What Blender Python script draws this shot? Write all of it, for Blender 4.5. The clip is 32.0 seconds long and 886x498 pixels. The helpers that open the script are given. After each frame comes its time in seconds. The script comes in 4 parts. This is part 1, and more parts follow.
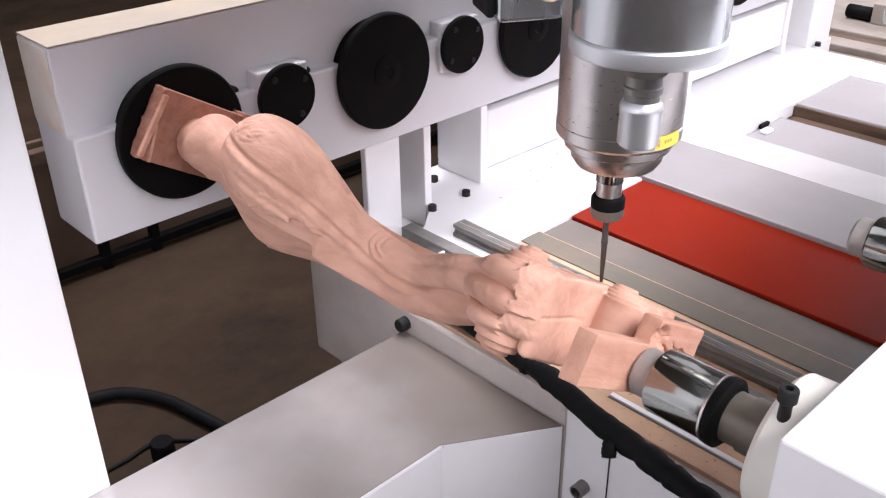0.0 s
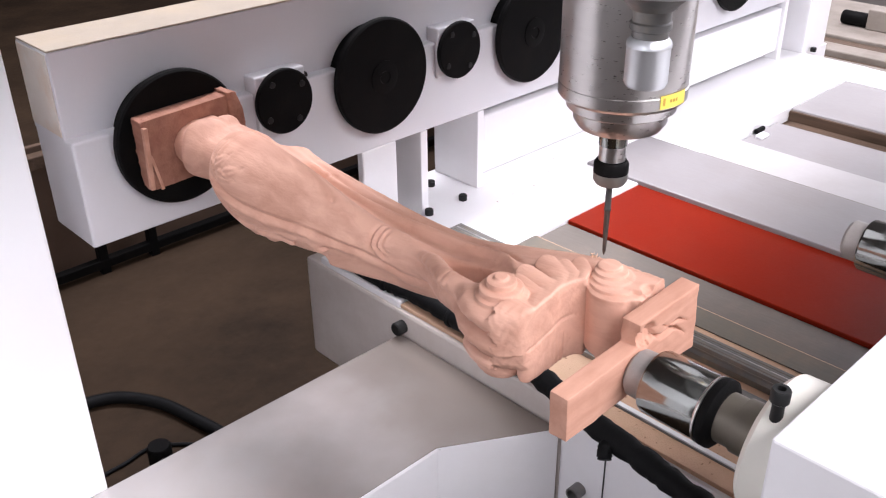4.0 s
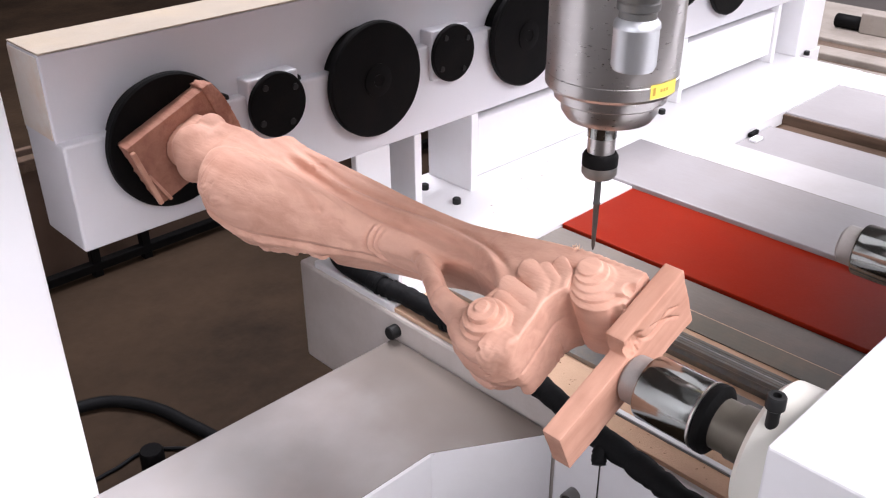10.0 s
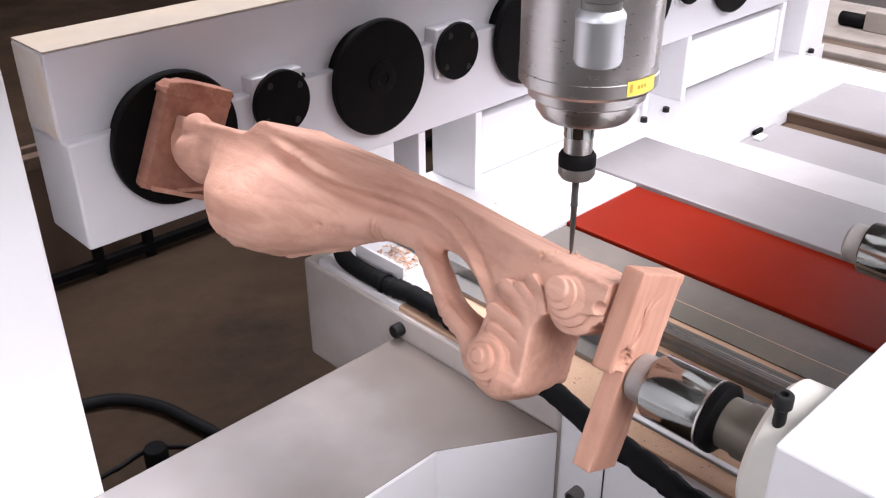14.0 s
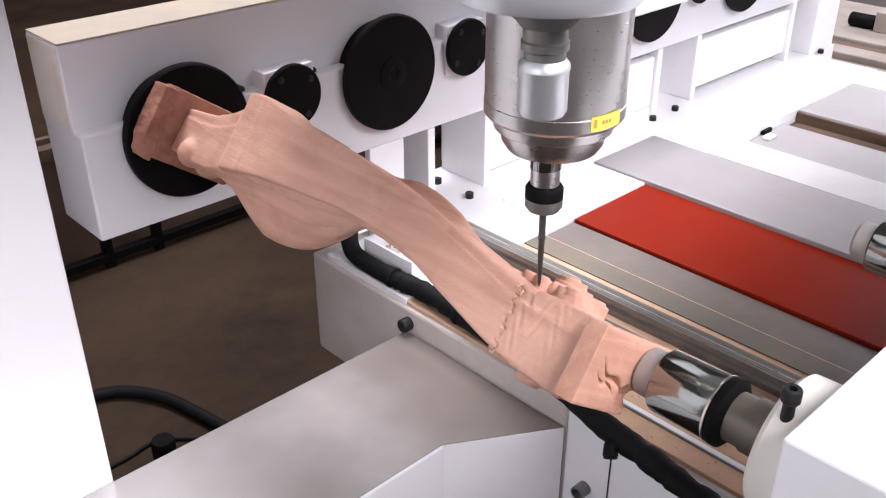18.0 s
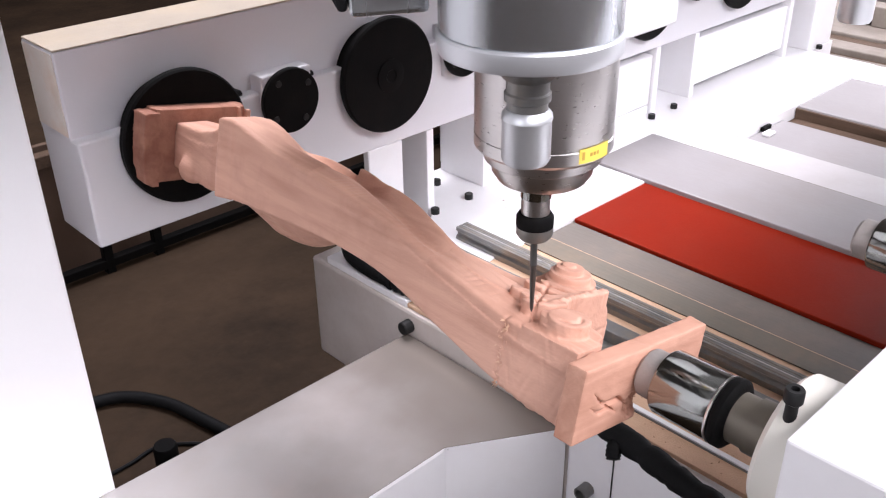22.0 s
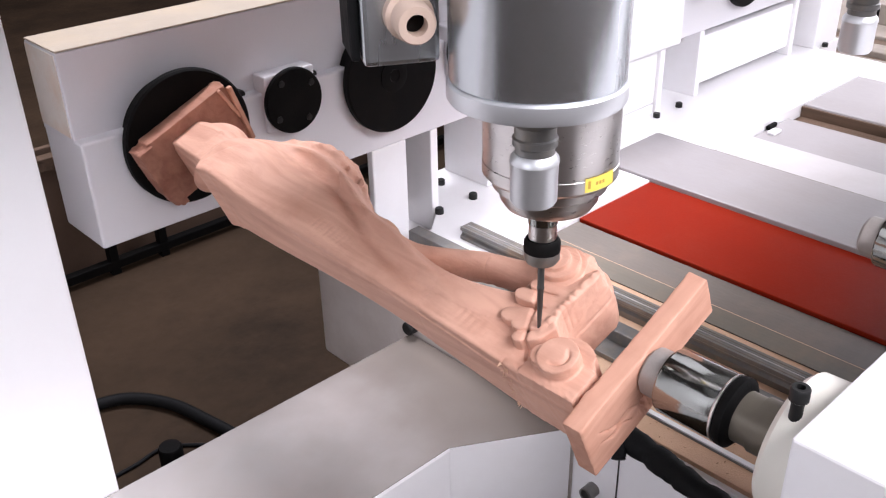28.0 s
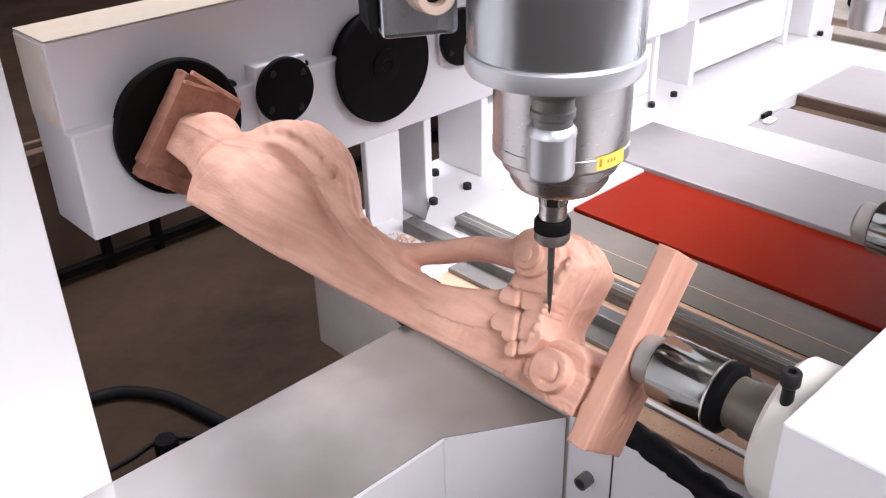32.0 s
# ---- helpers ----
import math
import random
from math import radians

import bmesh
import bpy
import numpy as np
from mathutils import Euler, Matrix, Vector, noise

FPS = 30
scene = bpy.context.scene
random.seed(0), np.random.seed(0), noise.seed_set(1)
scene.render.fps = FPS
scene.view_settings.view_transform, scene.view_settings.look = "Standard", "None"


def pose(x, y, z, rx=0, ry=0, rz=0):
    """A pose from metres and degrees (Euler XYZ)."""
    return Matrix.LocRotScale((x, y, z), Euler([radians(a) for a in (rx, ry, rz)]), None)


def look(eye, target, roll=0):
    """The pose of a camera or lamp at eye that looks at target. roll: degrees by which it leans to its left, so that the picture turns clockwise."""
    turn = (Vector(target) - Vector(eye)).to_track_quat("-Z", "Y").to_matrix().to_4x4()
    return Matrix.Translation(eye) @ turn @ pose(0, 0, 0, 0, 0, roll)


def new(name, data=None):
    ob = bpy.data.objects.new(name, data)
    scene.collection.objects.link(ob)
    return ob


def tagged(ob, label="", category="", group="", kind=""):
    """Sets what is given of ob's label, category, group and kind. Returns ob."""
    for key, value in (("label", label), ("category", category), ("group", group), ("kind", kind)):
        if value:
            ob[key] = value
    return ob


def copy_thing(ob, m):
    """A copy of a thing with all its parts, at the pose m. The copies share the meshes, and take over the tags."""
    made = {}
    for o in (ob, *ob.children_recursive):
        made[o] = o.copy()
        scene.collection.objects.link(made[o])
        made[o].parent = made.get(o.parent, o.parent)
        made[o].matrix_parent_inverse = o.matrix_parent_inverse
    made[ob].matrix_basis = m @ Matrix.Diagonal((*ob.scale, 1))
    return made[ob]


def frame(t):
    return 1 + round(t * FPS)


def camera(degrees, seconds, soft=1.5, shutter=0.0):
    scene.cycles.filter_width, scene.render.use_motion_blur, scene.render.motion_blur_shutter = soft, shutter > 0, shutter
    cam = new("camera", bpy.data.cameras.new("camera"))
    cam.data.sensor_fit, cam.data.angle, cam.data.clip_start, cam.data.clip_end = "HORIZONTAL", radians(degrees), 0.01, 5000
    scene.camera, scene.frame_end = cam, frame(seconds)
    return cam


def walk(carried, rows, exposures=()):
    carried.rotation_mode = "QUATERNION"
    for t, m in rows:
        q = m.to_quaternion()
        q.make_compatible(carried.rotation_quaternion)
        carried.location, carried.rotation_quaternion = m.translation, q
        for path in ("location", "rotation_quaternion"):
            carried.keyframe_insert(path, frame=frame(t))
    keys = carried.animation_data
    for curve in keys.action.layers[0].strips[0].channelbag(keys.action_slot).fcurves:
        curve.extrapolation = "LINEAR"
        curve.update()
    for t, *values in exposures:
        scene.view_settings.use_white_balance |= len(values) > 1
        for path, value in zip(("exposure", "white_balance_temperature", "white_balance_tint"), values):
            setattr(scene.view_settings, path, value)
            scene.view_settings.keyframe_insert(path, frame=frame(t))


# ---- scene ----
# camera: seconds, place, heading, downward tilt and roll in degrees
CAM_ROWS = [
    (0, -0.6090, -1.2010, 0.5155, 43.437, 29.093, 0.704),
    (0.5, -0.6090, -1.2018, 0.5171, 43.326, 28.974, 0.832),
    (1, -0.6082, -1.2022, 0.5161, 43.346, 29.044, 0.936),
    (1.5, -0.6058, -1.2016, 0.5113, 43.503, 29.230, 0.849),
    (2, -0.6041, -1.1994, 0.5127, 43.675, 29.176, 0.743),
    (2.5, -0.6026, -1.1970, 0.5117, 43.723, 29.227, 0.656),
    (3, -0.6065, -1.1989, 0.5137, 43.766, 29.024, 0.468),
    (3.5, -0.6105, -1.2044, 0.5153, 43.569, 28.874, 0.663),
    (5.5, -0.6144, -1.2095, 0.5169, 43.923, 28.488, 0.193),
    (6, -0.6129, -1.2093, 0.5170, 43.701, 28.546, 0.474),
    (6.5, -0.6105, -1.2076, 0.5174, 43.478, 28.767, 0.851),
    (7, -0.6080, -1.2033, 0.5144, 43.663, 28.866, 0.554),
    (7.5, -0.6059, -1.2011, 0.5145, 43.901, 28.939, 0.512),
    (8, -0.6086, -1.2034, 0.5143, 43.934, 28.836, 0.556),
    (8.5, -0.6102, -1.2065, 0.5147, 43.874, 28.740, 0.499),
    (9, -0.6102, -1.2073, 0.5163, 43.755, 28.666, 0.572),
    (9.5, -0.6084, -1.2056, 0.5158, 43.766, 28.696, 0.716),
    (10, -0.6087, -1.2033, 0.5161, 44.041, 28.617, 0.393),
    (10.5, -0.6101, -1.2026, 0.5163, 44.121, 28.610, 0.351),
    (11, -0.6086, -1.2025, 0.5173, 44.093, 28.660, 0.528),
    (11.5, -0.6086, -1.2023, 0.5174, 43.949, 28.734, 0.594),
    (12, -0.6113, -1.2033, 0.5181, 43.969, 28.588, 0.462),
    (12.5, -0.6094, -1.2041, 0.5165, 43.831, 28.733, 0.705),
    (13, -0.6085, -1.2006, 0.5153, 43.914, 28.795, 0.549),
    (13.5, -0.6072, -1.1973, 0.5150, 43.927, 28.856, 0.444),
    (14, -0.6102, -1.2003, 0.5157, 43.865, 28.738, 0.464),
    (14.5, -0.6143, -1.2060, 0.5160, 43.633, 28.558, 0.528),
    (16.5, -0.6188, -1.2019, 0.5167, 43.627, 28.698, 0.130),
    (17, -0.6197, -1.2000, 0.5154, 43.696, 28.829, -0.191),
    (17.5, -0.6186, -1.2013, 0.5142, 43.598, 28.739, -0.082),
    (18, -0.6191, -1.2025, 0.5143, 43.455, 28.845, 0.056),
    (18.5, -0.6206, -1.2004, 0.5131, 43.612, 28.890, -0.190),
    (19, -0.6191, -1.1976, 0.5134, 43.581, 28.880, -0.172),
    (19.5, -0.6180, -1.1942, 0.5133, 43.609, 29.047, -0.208),
    (20, -0.6159, -1.1922, 0.5125, 43.469, 29.200, -0.057),
    (20.5, -0.6107, -1.1905, 0.5138, 43.321, 29.295, 0.499),
    (21, -0.6098, -1.1920, 0.5153, 43.161, 29.170, 0.961),
    (21.5, -0.6112, -1.1981, 0.5156, 43.230, 28.770, 1.325),
    (22, -0.6143, -1.2001, 0.5152, 43.390, 28.851, 0.842),
    (22.5, -0.6156, -1.2016, 0.5153, 43.360, 28.823, 0.595),
    (23, -0.6169, -1.2031, 0.5148, 43.167, 28.744, 0.635),
    (23.5, -0.6182, -1.2037, 0.5150, 43.114, 28.766, 0.731),
    (24, -0.6185, -1.2024, 0.5146, 43.084, 28.820, 0.771),
    (24.5, -0.6162, -1.2010, 0.5140, 43.035, 28.954, 0.792),
    (25, -0.6168, -1.1994, 0.5124, 43.254, 29.018, 0.551),
    (25.5, -0.6164, -1.1992, 0.5113, 43.285, 29.176, 0.322),
    (27.5, -0.6076, -1.2016, 0.5092, 42.760, 28.998, 1.642),
    (28, -0.6093, -1.2000, 0.5109, 42.953, 28.784, 1.273),
    (28.5, -0.6110, -1.2013, 0.5107, 42.904, 28.834, 1.243),
    (29, -0.6112, -1.2035, 0.5108, 42.886, 28.898, 1.384),
    (29.5, -0.6091, -1.2034, 0.5098, 42.862, 28.863, 1.425),
    (30, -0.6083, -1.2011, 0.5089, 42.995, 28.984, 1.341),
    (30.5, -0.6073, -1.2008, 0.5084, 42.871, 29.150, 1.467),
    (31, -0.6023, -1.2040, 0.5038, 42.758, 29.278, 1.813),
    (31.5, -0.6019, -1.2048, 0.5028, 42.925, 29.282, 1.684),
    (32, -0.6032, -1.2037, 0.5033, 43.085, 29.194, 1.565),
]


def aim(x, y, z, az, el, roll):
    a, e = radians(az), radians(el)
    way = Vector((math.sin(a) * math.cos(e), math.cos(a) * math.cos(e), -math.sin(e)))
    return look((x, y, z), Vector((x, y, z)) + way, -roll)


cam = camera(51.29, 32.0, soft=1.2)
walk(cam, [(r[0], aim(*r[1:])) for r in CAM_ROWS])

# ---- light: an overcast day through assumed windows, with added fill lamps ----
world = bpy.data.worlds.new("sky")
scene.world = world
world.use_nodes = True
wn = world.node_tree
sky = wn.nodes.new("ShaderNodeTexSky")
sky.sky_type = 'NISHITA'
sky.sun_disc = False
sky.sun_elevation = radians(40)
sky.sun_rotation = radians(110)
wn.links.new(sky.outputs[0], wn.nodes["Background"].inputs[0])
wn.nodes["Background"].inputs[1].default_value = 0.12


def daylight_lamp(name, eye, target, sx, sy, watts, colour):
    la = bpy.data.lights.new(name, "AREA")
    la.shape, la.size, la.size_y, la.energy, la.color = "RECTANGLE", sx, sy, watts, colour
    ob = new(name, la)
    ob.matrix_world = look(eye, target)
    return ob


daylight_lamp("daylight_lamp", (4.92, -1.0, 1.8), (0, -0.4, 0.2), 3.3, 2.2, 140, (1.0, 0.97, 1.07))
# overhead fill added to brighten the bed by the headstock; no rooflight in view
daylight_lamp("overhead_fill", (1.5, 1.3, 3.97), (1.5, 1.3, 0), 2.4, 1.2, 325, (1.0, 0.97, 1.06))
daylight_lamp("daylight_lamp", (0.15, -2.93, 2.15), (-0.1, -0.5, 0), 3.6, 1.4, 195, (1.0, 0.97, 1.05))
# fill added from the left to brighten column and bed side; no window known
daylight_lamp("daylight_lamp", (-4.92, -1.6, 1.6), (0, -0.7, -0.2), 2.6, 1.8, 72, (1.0, 0.97, 1.05))
scene.view_settings.exposure = 0.07

# ---- materials ----


def mat(name, colour, rough=0.5, metal=0.0, var=0.06, scale=8.0, bump=0.0, bscale=60.0, stain=None, stain_scale=3.0, stain_amt=0.0, coat=0.0, rvar=0.08, stretch=(1, 1, 1), spec=0.5):
    m = bpy.data.materials.new(name)
    m.use_nodes = True
    nt = m.node_tree
    b = nt.nodes["Principled BSDF"]
    N, K = nt.nodes.new, nt.links.new
    tc = N("ShaderNodeTexCoord")
    mp = N("ShaderNodeMapping")
    mp.inputs["Scale"].default_value = stretch
    K(tc.outputs["Object"], mp.inputs["Vector"])
    n1 = N("ShaderNodeTexNoise")
    n1.inputs["Scale"].default_value = scale
    n1.inputs["Detail"].default_value = 6
    n1.inputs["Roughness"].default_value = 0.65
    K(mp.outputs[0], n1.inputs["Vector"])
    r1 = N("ShaderNodeMapRange")
    r1.inputs[1].default_value, r1.inputs[2].default_value = 0.3, 0.7
    r1.inputs[3].default_value, r1.inputs[4].default_value = 1 - var, 1 + var
    K(n1.outputs[0], r1.inputs[0])
    mul = N("ShaderNodeVectorMath")
    mul.operation = "SCALE"
    mul.inputs[0].default_value = colour
    K(r1.outputs[0], mul.inputs["Scale"])
    col = mul.outputs[0]
    if stain:
        n2 = N("ShaderNodeTexNoise")
        n2.inputs["Scale"].default_value = stain_scale
        n2.inputs["Detail"].default_value = 8
        n2.inputs["Roughness"].default_value = 0.7
        K(tc.outputs["Object"], n2.inputs["Vector"])
        r2 = N("ShaderNodeMapRange")
        r2.inputs[1].default_value, r2.inputs[2].default_value = 0.45, 0.72
        r2.inputs[3].default_value, r2.inputs[4].default_value = 0, stain_amt
        K(n2.outputs[0], r2.inputs[0])
        mx = N("ShaderNodeMixRGB")
        mx.inputs[2].default_value = (*stain, 1)
        K(r2.outputs[0], mx.inputs[0])
        K(col, mx.inputs[1])
        col = mx.outputs[0]
    K(col, b.inputs["Base Color"])
    b.inputs["Metallic"].default_value = metal
    b.inputs["Specular IOR Level"].default_value = spec
    b.inputs["Coat Weight"].default_value = coat
    b.inputs["Coat Roughness"].default_value = 0.12
    n3 = N("ShaderNodeTexNoise")
    n3.inputs["Scale"].default_value = bscale
    n3.inputs["Detail"].default_value = 4
    K(mp.outputs[0], n3.inputs["Vector"])
    r3 = N("ShaderNodeMapRange")
    r3.inputs[3].default_value, r3.inputs[4].default_value = max(0.02, rough - rvar), min(1, rough + rvar)
    K(n3.outputs[0], r3.inputs[0])
    K(r3.outputs[0], b.inputs["Roughness"])
    if bump:
        bp = N("ShaderNodeBump")
        bp.inputs["Strength"].default_value = 1.0
        bp.inputs["Distance"].default_value = bump
        K(n3.outputs[0], bp.inputs["Height"])
        K(bp.outputs[0], b.inputs["Normal"])
    return m


def wood_mat(name, base, dark, rough=0.62, grain=(1, 0.09, 1), bump=0.6, blotch=0.0, lines=0.0):
    """Pale pink-brown beech: long grain along y, short pores, cutter marks."""
    m = bpy.data.materials.new(name)
    m.use_nodes = True
    nt = m.node_tree
    b = nt.nodes["Principled BSDF"]
    N, K = nt.nodes.new, nt.links.new
    tc = N("ShaderNodeTexCoord")
    mp = N("ShaderNodeMapping")
    mp.inputs["Scale"].default_value = grain
    K(tc.outputs["Object"], mp.inputs[0])
    n1 = N("ShaderNodeTexNoise")
    n1.inputs["Scale"].default_value = 60
    n1.inputs["Detail"].default_value = 7
    n1.inputs["Distortion"].default_value = 0.6
    K(mp.outputs[0], n1.inputs["Vector"])
    n2 = N("ShaderNodeTexNoise")
    n2.inputs["Scale"].default_value = 7
    n2.inputs["Detail"].default_value = 3
    K(mp.outputs[0], n2.inputs["Vector"])
    mp2 = N("ShaderNodeMapping")
    mp2.inputs["Scale"].default_value = [g ** 0.5 for g in grain]
    K(tc.outputs["Object"], mp2.inputs[0])
    n3 = N("ShaderNodeTexNoise")
    n3.inputs["Scale"].default_value = 420
    n3.inputs["Detail"].default_value = 2
    K(mp2.outputs[0], n3.inputs["Vector"])
    ad = N("ShaderNodeMath")
    ad.operation = "MULTIPLY_ADD"
    ad.inputs[1].default_value = 0.55
    K(n1.outputs[0], ad.inputs[0])
    ml = N("ShaderNodeMath")
    ml.operation = "MULTIPLY"
    ml.inputs[1].default_value = 0.5
    K(n2.outputs[0], ml.inputs[0])
    K(ml.outputs[0], ad.inputs[2])
    cr = N("ShaderNodeValToRGB")
    cr.color_ramp.elements[0].position, cr.color_ramp.elements[0].color = 0.34, (*dark, 1)
    cr.color_ramp.elements[1].position, cr.color_ramp.elements[1].color = 0.62, (*base, 1)
    K(ad.outputs[0], cr.inputs[0])
    n4 = N("ShaderNodeTexNoise")
    n4.inputs["Scale"].default_value = 17
    n4.inputs["Detail"].default_value = 5
    n4.inputs["Roughness"].default_value = 0.6
    K(tc.outputs["Object"], n4.inputs["Vector"])
    rg = N("ShaderNodeMapRange")
    rg.inputs[1].default_value, rg.inputs[2].default_value = 0.5, 0.72
    rg.inputs[3].default_value, rg.inputs[4].default_value = 0, blotch
    K(n4.outputs[0], rg.inputs[0])
    mx = N("ShaderNodeMixRGB")
    mx.inputs[2].default_value = (dark[0] * 0.62, dark[1] * 0.5, dark[2] * 0.45, 1)
    K(rg.outputs[0], mx.inputs[0])
    K(cr.outputs[0], mx.inputs[1])
    K(mx.outputs[0], b.inputs["Base Color"])
    b.inputs["Roughness"].default_value = rough
    b.inputs["Specular IOR Level"].default_value = 0.3
    ad2 = N("ShaderNodeMath")
    ad2.operation = "ADD"
    K(n1.outputs[0], ad2.inputs[0])
    K(n3.outputs[0], ad2.inputs[1])
    wv = N("ShaderNodeTexWave")
    wv.bands_direction = "DIAGONAL"
    wv.inputs["Scale"].default_value = 95
    wv.inputs["Distortion"].default_value = 7.0
    wv.inputs["Detail"].default_value = 2
    mp3 = N("ShaderNodeMapping")
    mp3.inputs["Scale"].default_value = (1, 0.12, 1)
    K(tc.outputs["Object"], mp3.inputs[0])
    K(mp3.outputs[0], wv.inputs["Vector"])
    ad3 = N("ShaderNodeMath")
    ad3.operation = "MULTIPLY_ADD"
    ad3.inputs[1].default_value = lines
    K(wv.outputs["Fac"], ad3.inputs[0])
    K(ad2.outputs[0], ad3.inputs[2])
    bp = N("ShaderNodeBump")
    bp.inputs["Strength"].default_value = bump
    bp.inputs["Distance"].default_value = 0.0012
    K(ad3.outputs[0], bp.inputs["Height"])
    K(bp.outputs[0], b.inputs["Normal"])
    return m


M_WHITE = mat("white_enamel", (0.84, 0.83, 0.845), 0.34, var=0.03, scale=5, bump=0.00012, bscale=240, coat=0.3, stain=(0.62, 0.54, 0.46), stain_scale=6, stain_amt=0.10)
# table enamel painted down in tone for the shade on its top
M_TABLE = mat("shade_toned_enamel", (0.50, 0.475, 0.468), 0.20, metal=0.35, var=0.05, scale=4, bump=0.0001, bscale=120, coat=0.4, stain=(0.44, 0.38, 0.34), stain_scale=4, stain_amt=0.35)
M_BEAM = mat("light_grey_enamel", (0.72, 0.71, 0.74), 0.36, var=0.03, scale=5, bump=0.00012, bscale=240, coat=0.25, stain=(0.56, 0.50, 0.43), stain_scale=5, stain_amt=0.14)
M_IVORY = mat("ivory_enamel", (0.72, 0.70, 0.63), 0.4, var=0.03, scale=6, coat=0.2, bump=0.0001, bscale=200)
# lighter copy of the white enamel, raised for the strongly lit column
M_BRIGHT = mat("brightened_white_enamel", (0.92, 0.91, 0.925), 0.35, var=0.02, scale=4, coat=0.3, bump=0.0001, bscale=200)
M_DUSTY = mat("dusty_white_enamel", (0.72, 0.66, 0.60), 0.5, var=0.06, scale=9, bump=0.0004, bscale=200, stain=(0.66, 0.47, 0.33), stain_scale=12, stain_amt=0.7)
# darker copy of the white enamel, holding the shade on the bed side
M_SIDE = mat("shaded_white_enamel", (0.58, 0.53, 0.495), 0.45, var=0.06, scale=7, bump=0.0002, bscale=200, stain=(0.40, 0.33, 0.28), stain_scale=5, stain_amt=0.5)
# unseen girder's colour, set dark so table and chrome reflect less
M_GIRD = mat("dark_grey_paint", (0.11, 0.105, 0.10), 0.5, var=0.06, scale=5)
M_PALE = mat("dusty_pale_strip", (0.26, 0.225, 0.195), 0.6, var=0.12, scale=14, stretch=(1, 0.1, 1), bump=0.0003, bscale=160, stain=(0.15, 0.12, 0.095), stain_scale=8, stain_amt=0.6)
# white of the bed beams lowered to grey for shade; also the tray's grey
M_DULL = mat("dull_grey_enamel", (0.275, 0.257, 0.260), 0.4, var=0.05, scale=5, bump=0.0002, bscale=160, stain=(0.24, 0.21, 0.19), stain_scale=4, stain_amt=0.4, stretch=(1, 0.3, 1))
# ledge white lowered as well, so only its lit end comes out white
M_LEDGE = mat("pale_grey_enamel", (0.46, 0.44, 0.445), 0.38, var=0.05, scale=5, bump=0.0002, bscale=160, coat=0.2, stain=(0.34, 0.31, 0.29), stain_scale=4, stain_amt=0.4)
M_CREAM = mat("cream_dust_film", (0.46, 0.39, 0.31), 0.7, var=0.08, scale=10, bump=0.0006, bscale=300, stain=(0.55, 0.42, 0.25), stain_scale=9, stain_amt=0.35)
M_BED = mat("sawdust_covered_bed", (0.60, 0.39, 0.26), 0.8, var=0.12, scale=14, bump=0.001, bscale=420, stain=(0.60, 0.41, 0.28), stain_scale=7, stain_amt=0.8)
M_GREY = mat("grey_steel_tray", (0.145, 0.124, 0.106), 0.5, var=0.08, scale=6, bump=0.0004, bscale=160, stain=(0.26, 0.19, 0.14), stain_scale=8, stain_amt=0.4, stretch=(1, 0.2, 1))
M_RED = mat("red_enamel", (0.205, 0.0125, 0.0035), 0.45, spec=0.06, var=0.05, scale=6, bump=0.0002, bscale=200, stain=(0.22, 0.03, 0.015), stain_scale=9, stain_amt=0.25)
M_BLACK = mat("black_oxide_steel", (0.0045, 0.0044, 0.0045), 0.55, spec=0.06, var=0.15, scale=20, bump=0.0003, bscale=260, stain=(0.014, 0.010, 0.008), stain_scale=14, stain_amt=0.35)
M_RUBBER = mat("black_rubber", (0.006, 0.006, 0.0065), 0.65, spec=0.12, var=0.2, scale=30, bump=0.0012, bscale=90)
M_BOLT = mat("black_bolt", (0.013, 0.013, 0.013), 0.45, spec=0.25, var=0.1)
M_CHROME = mat("polished_chrome", (0.31, 0.322, 0.308), 0.13, metal=1.0, var=0.03, scale=12, bump=0.0001, bscale=80, rvar=0.04)
M_STEEL = mat("turned_steel", (0.58, 0.555, 0.54), 0.3, metal=1.0, var=0.03, scale=20, bump=0.00002, bscale=120, stretch=(1, 1, 6))
M_TOOL = mat("dark_tool_steel", (0.10, 0.095, 0.09), 0.35, metal=0.7, var=0.1, scale=30)
M_STEELD = mat("dull_steel", (0.21, 0.205, 0.20), 0.45, metal=0.7, var=0.1, scale=20, bump=0.0003, bscale=200, stain=(0.35, 0.28, 0.2), stain_scale=30, stain_amt=0.5)
M_ALU = mat("cast_aluminium", (0.52, 0.545, 0.565), 0.27, metal=0.9, var=0.03, scale=6, rvar=0.02, stretch=(1, 1, 0.15), bscale=30)
M_CAST = mat("machined_aluminium", (0.66, 0.67, 0.69), 0.42, metal=0.75, var=0.04, scale=14, rvar=0.04, bump=0.0001, bscale=120)
M_BRONZE = mat("dull_bronze_shaft", (0.17, 0.15, 0.12), 0.4, metal=0.6, var=0.1, scale=20, bump=0.0001, bscale=200)
M_CAP = mat("dusty_steel_nose", (0.36, 0.33, 0.31), 0.55, metal=0.5, var=0.1, scale=30, bump=0.0004, bscale=200)
M_FIT = mat("beige_fitting", (0.62, 0.47, 0.38), 0.5, metal=0.2, var=0.08)
M_YELLOW = mat("yellow_label", (0.80, 0.60, 0.10), 0.45, var=0.03)
M_INK = mat("brown_ink", (0.46, 0.28, 0.05), 0.6)
# concrete colour lowered to hold the machine's shadow on the floor
M_FLOOR = mat("darkened_concrete", (0.037, 0.0228, 0.0138), 0.8, spec=0.12, var=0.3, scale=3, bump=0.001, bscale=40, stain=(0.014, 0.009, 0.006), stain_scale=1.6, stain_amt=0.9)
# walls and ceiling kept dark to limit bounced light
M_WALL = mat("workshop_wall", (0.20, 0.18, 0.17), 0.85, var=0.1, scale=2)
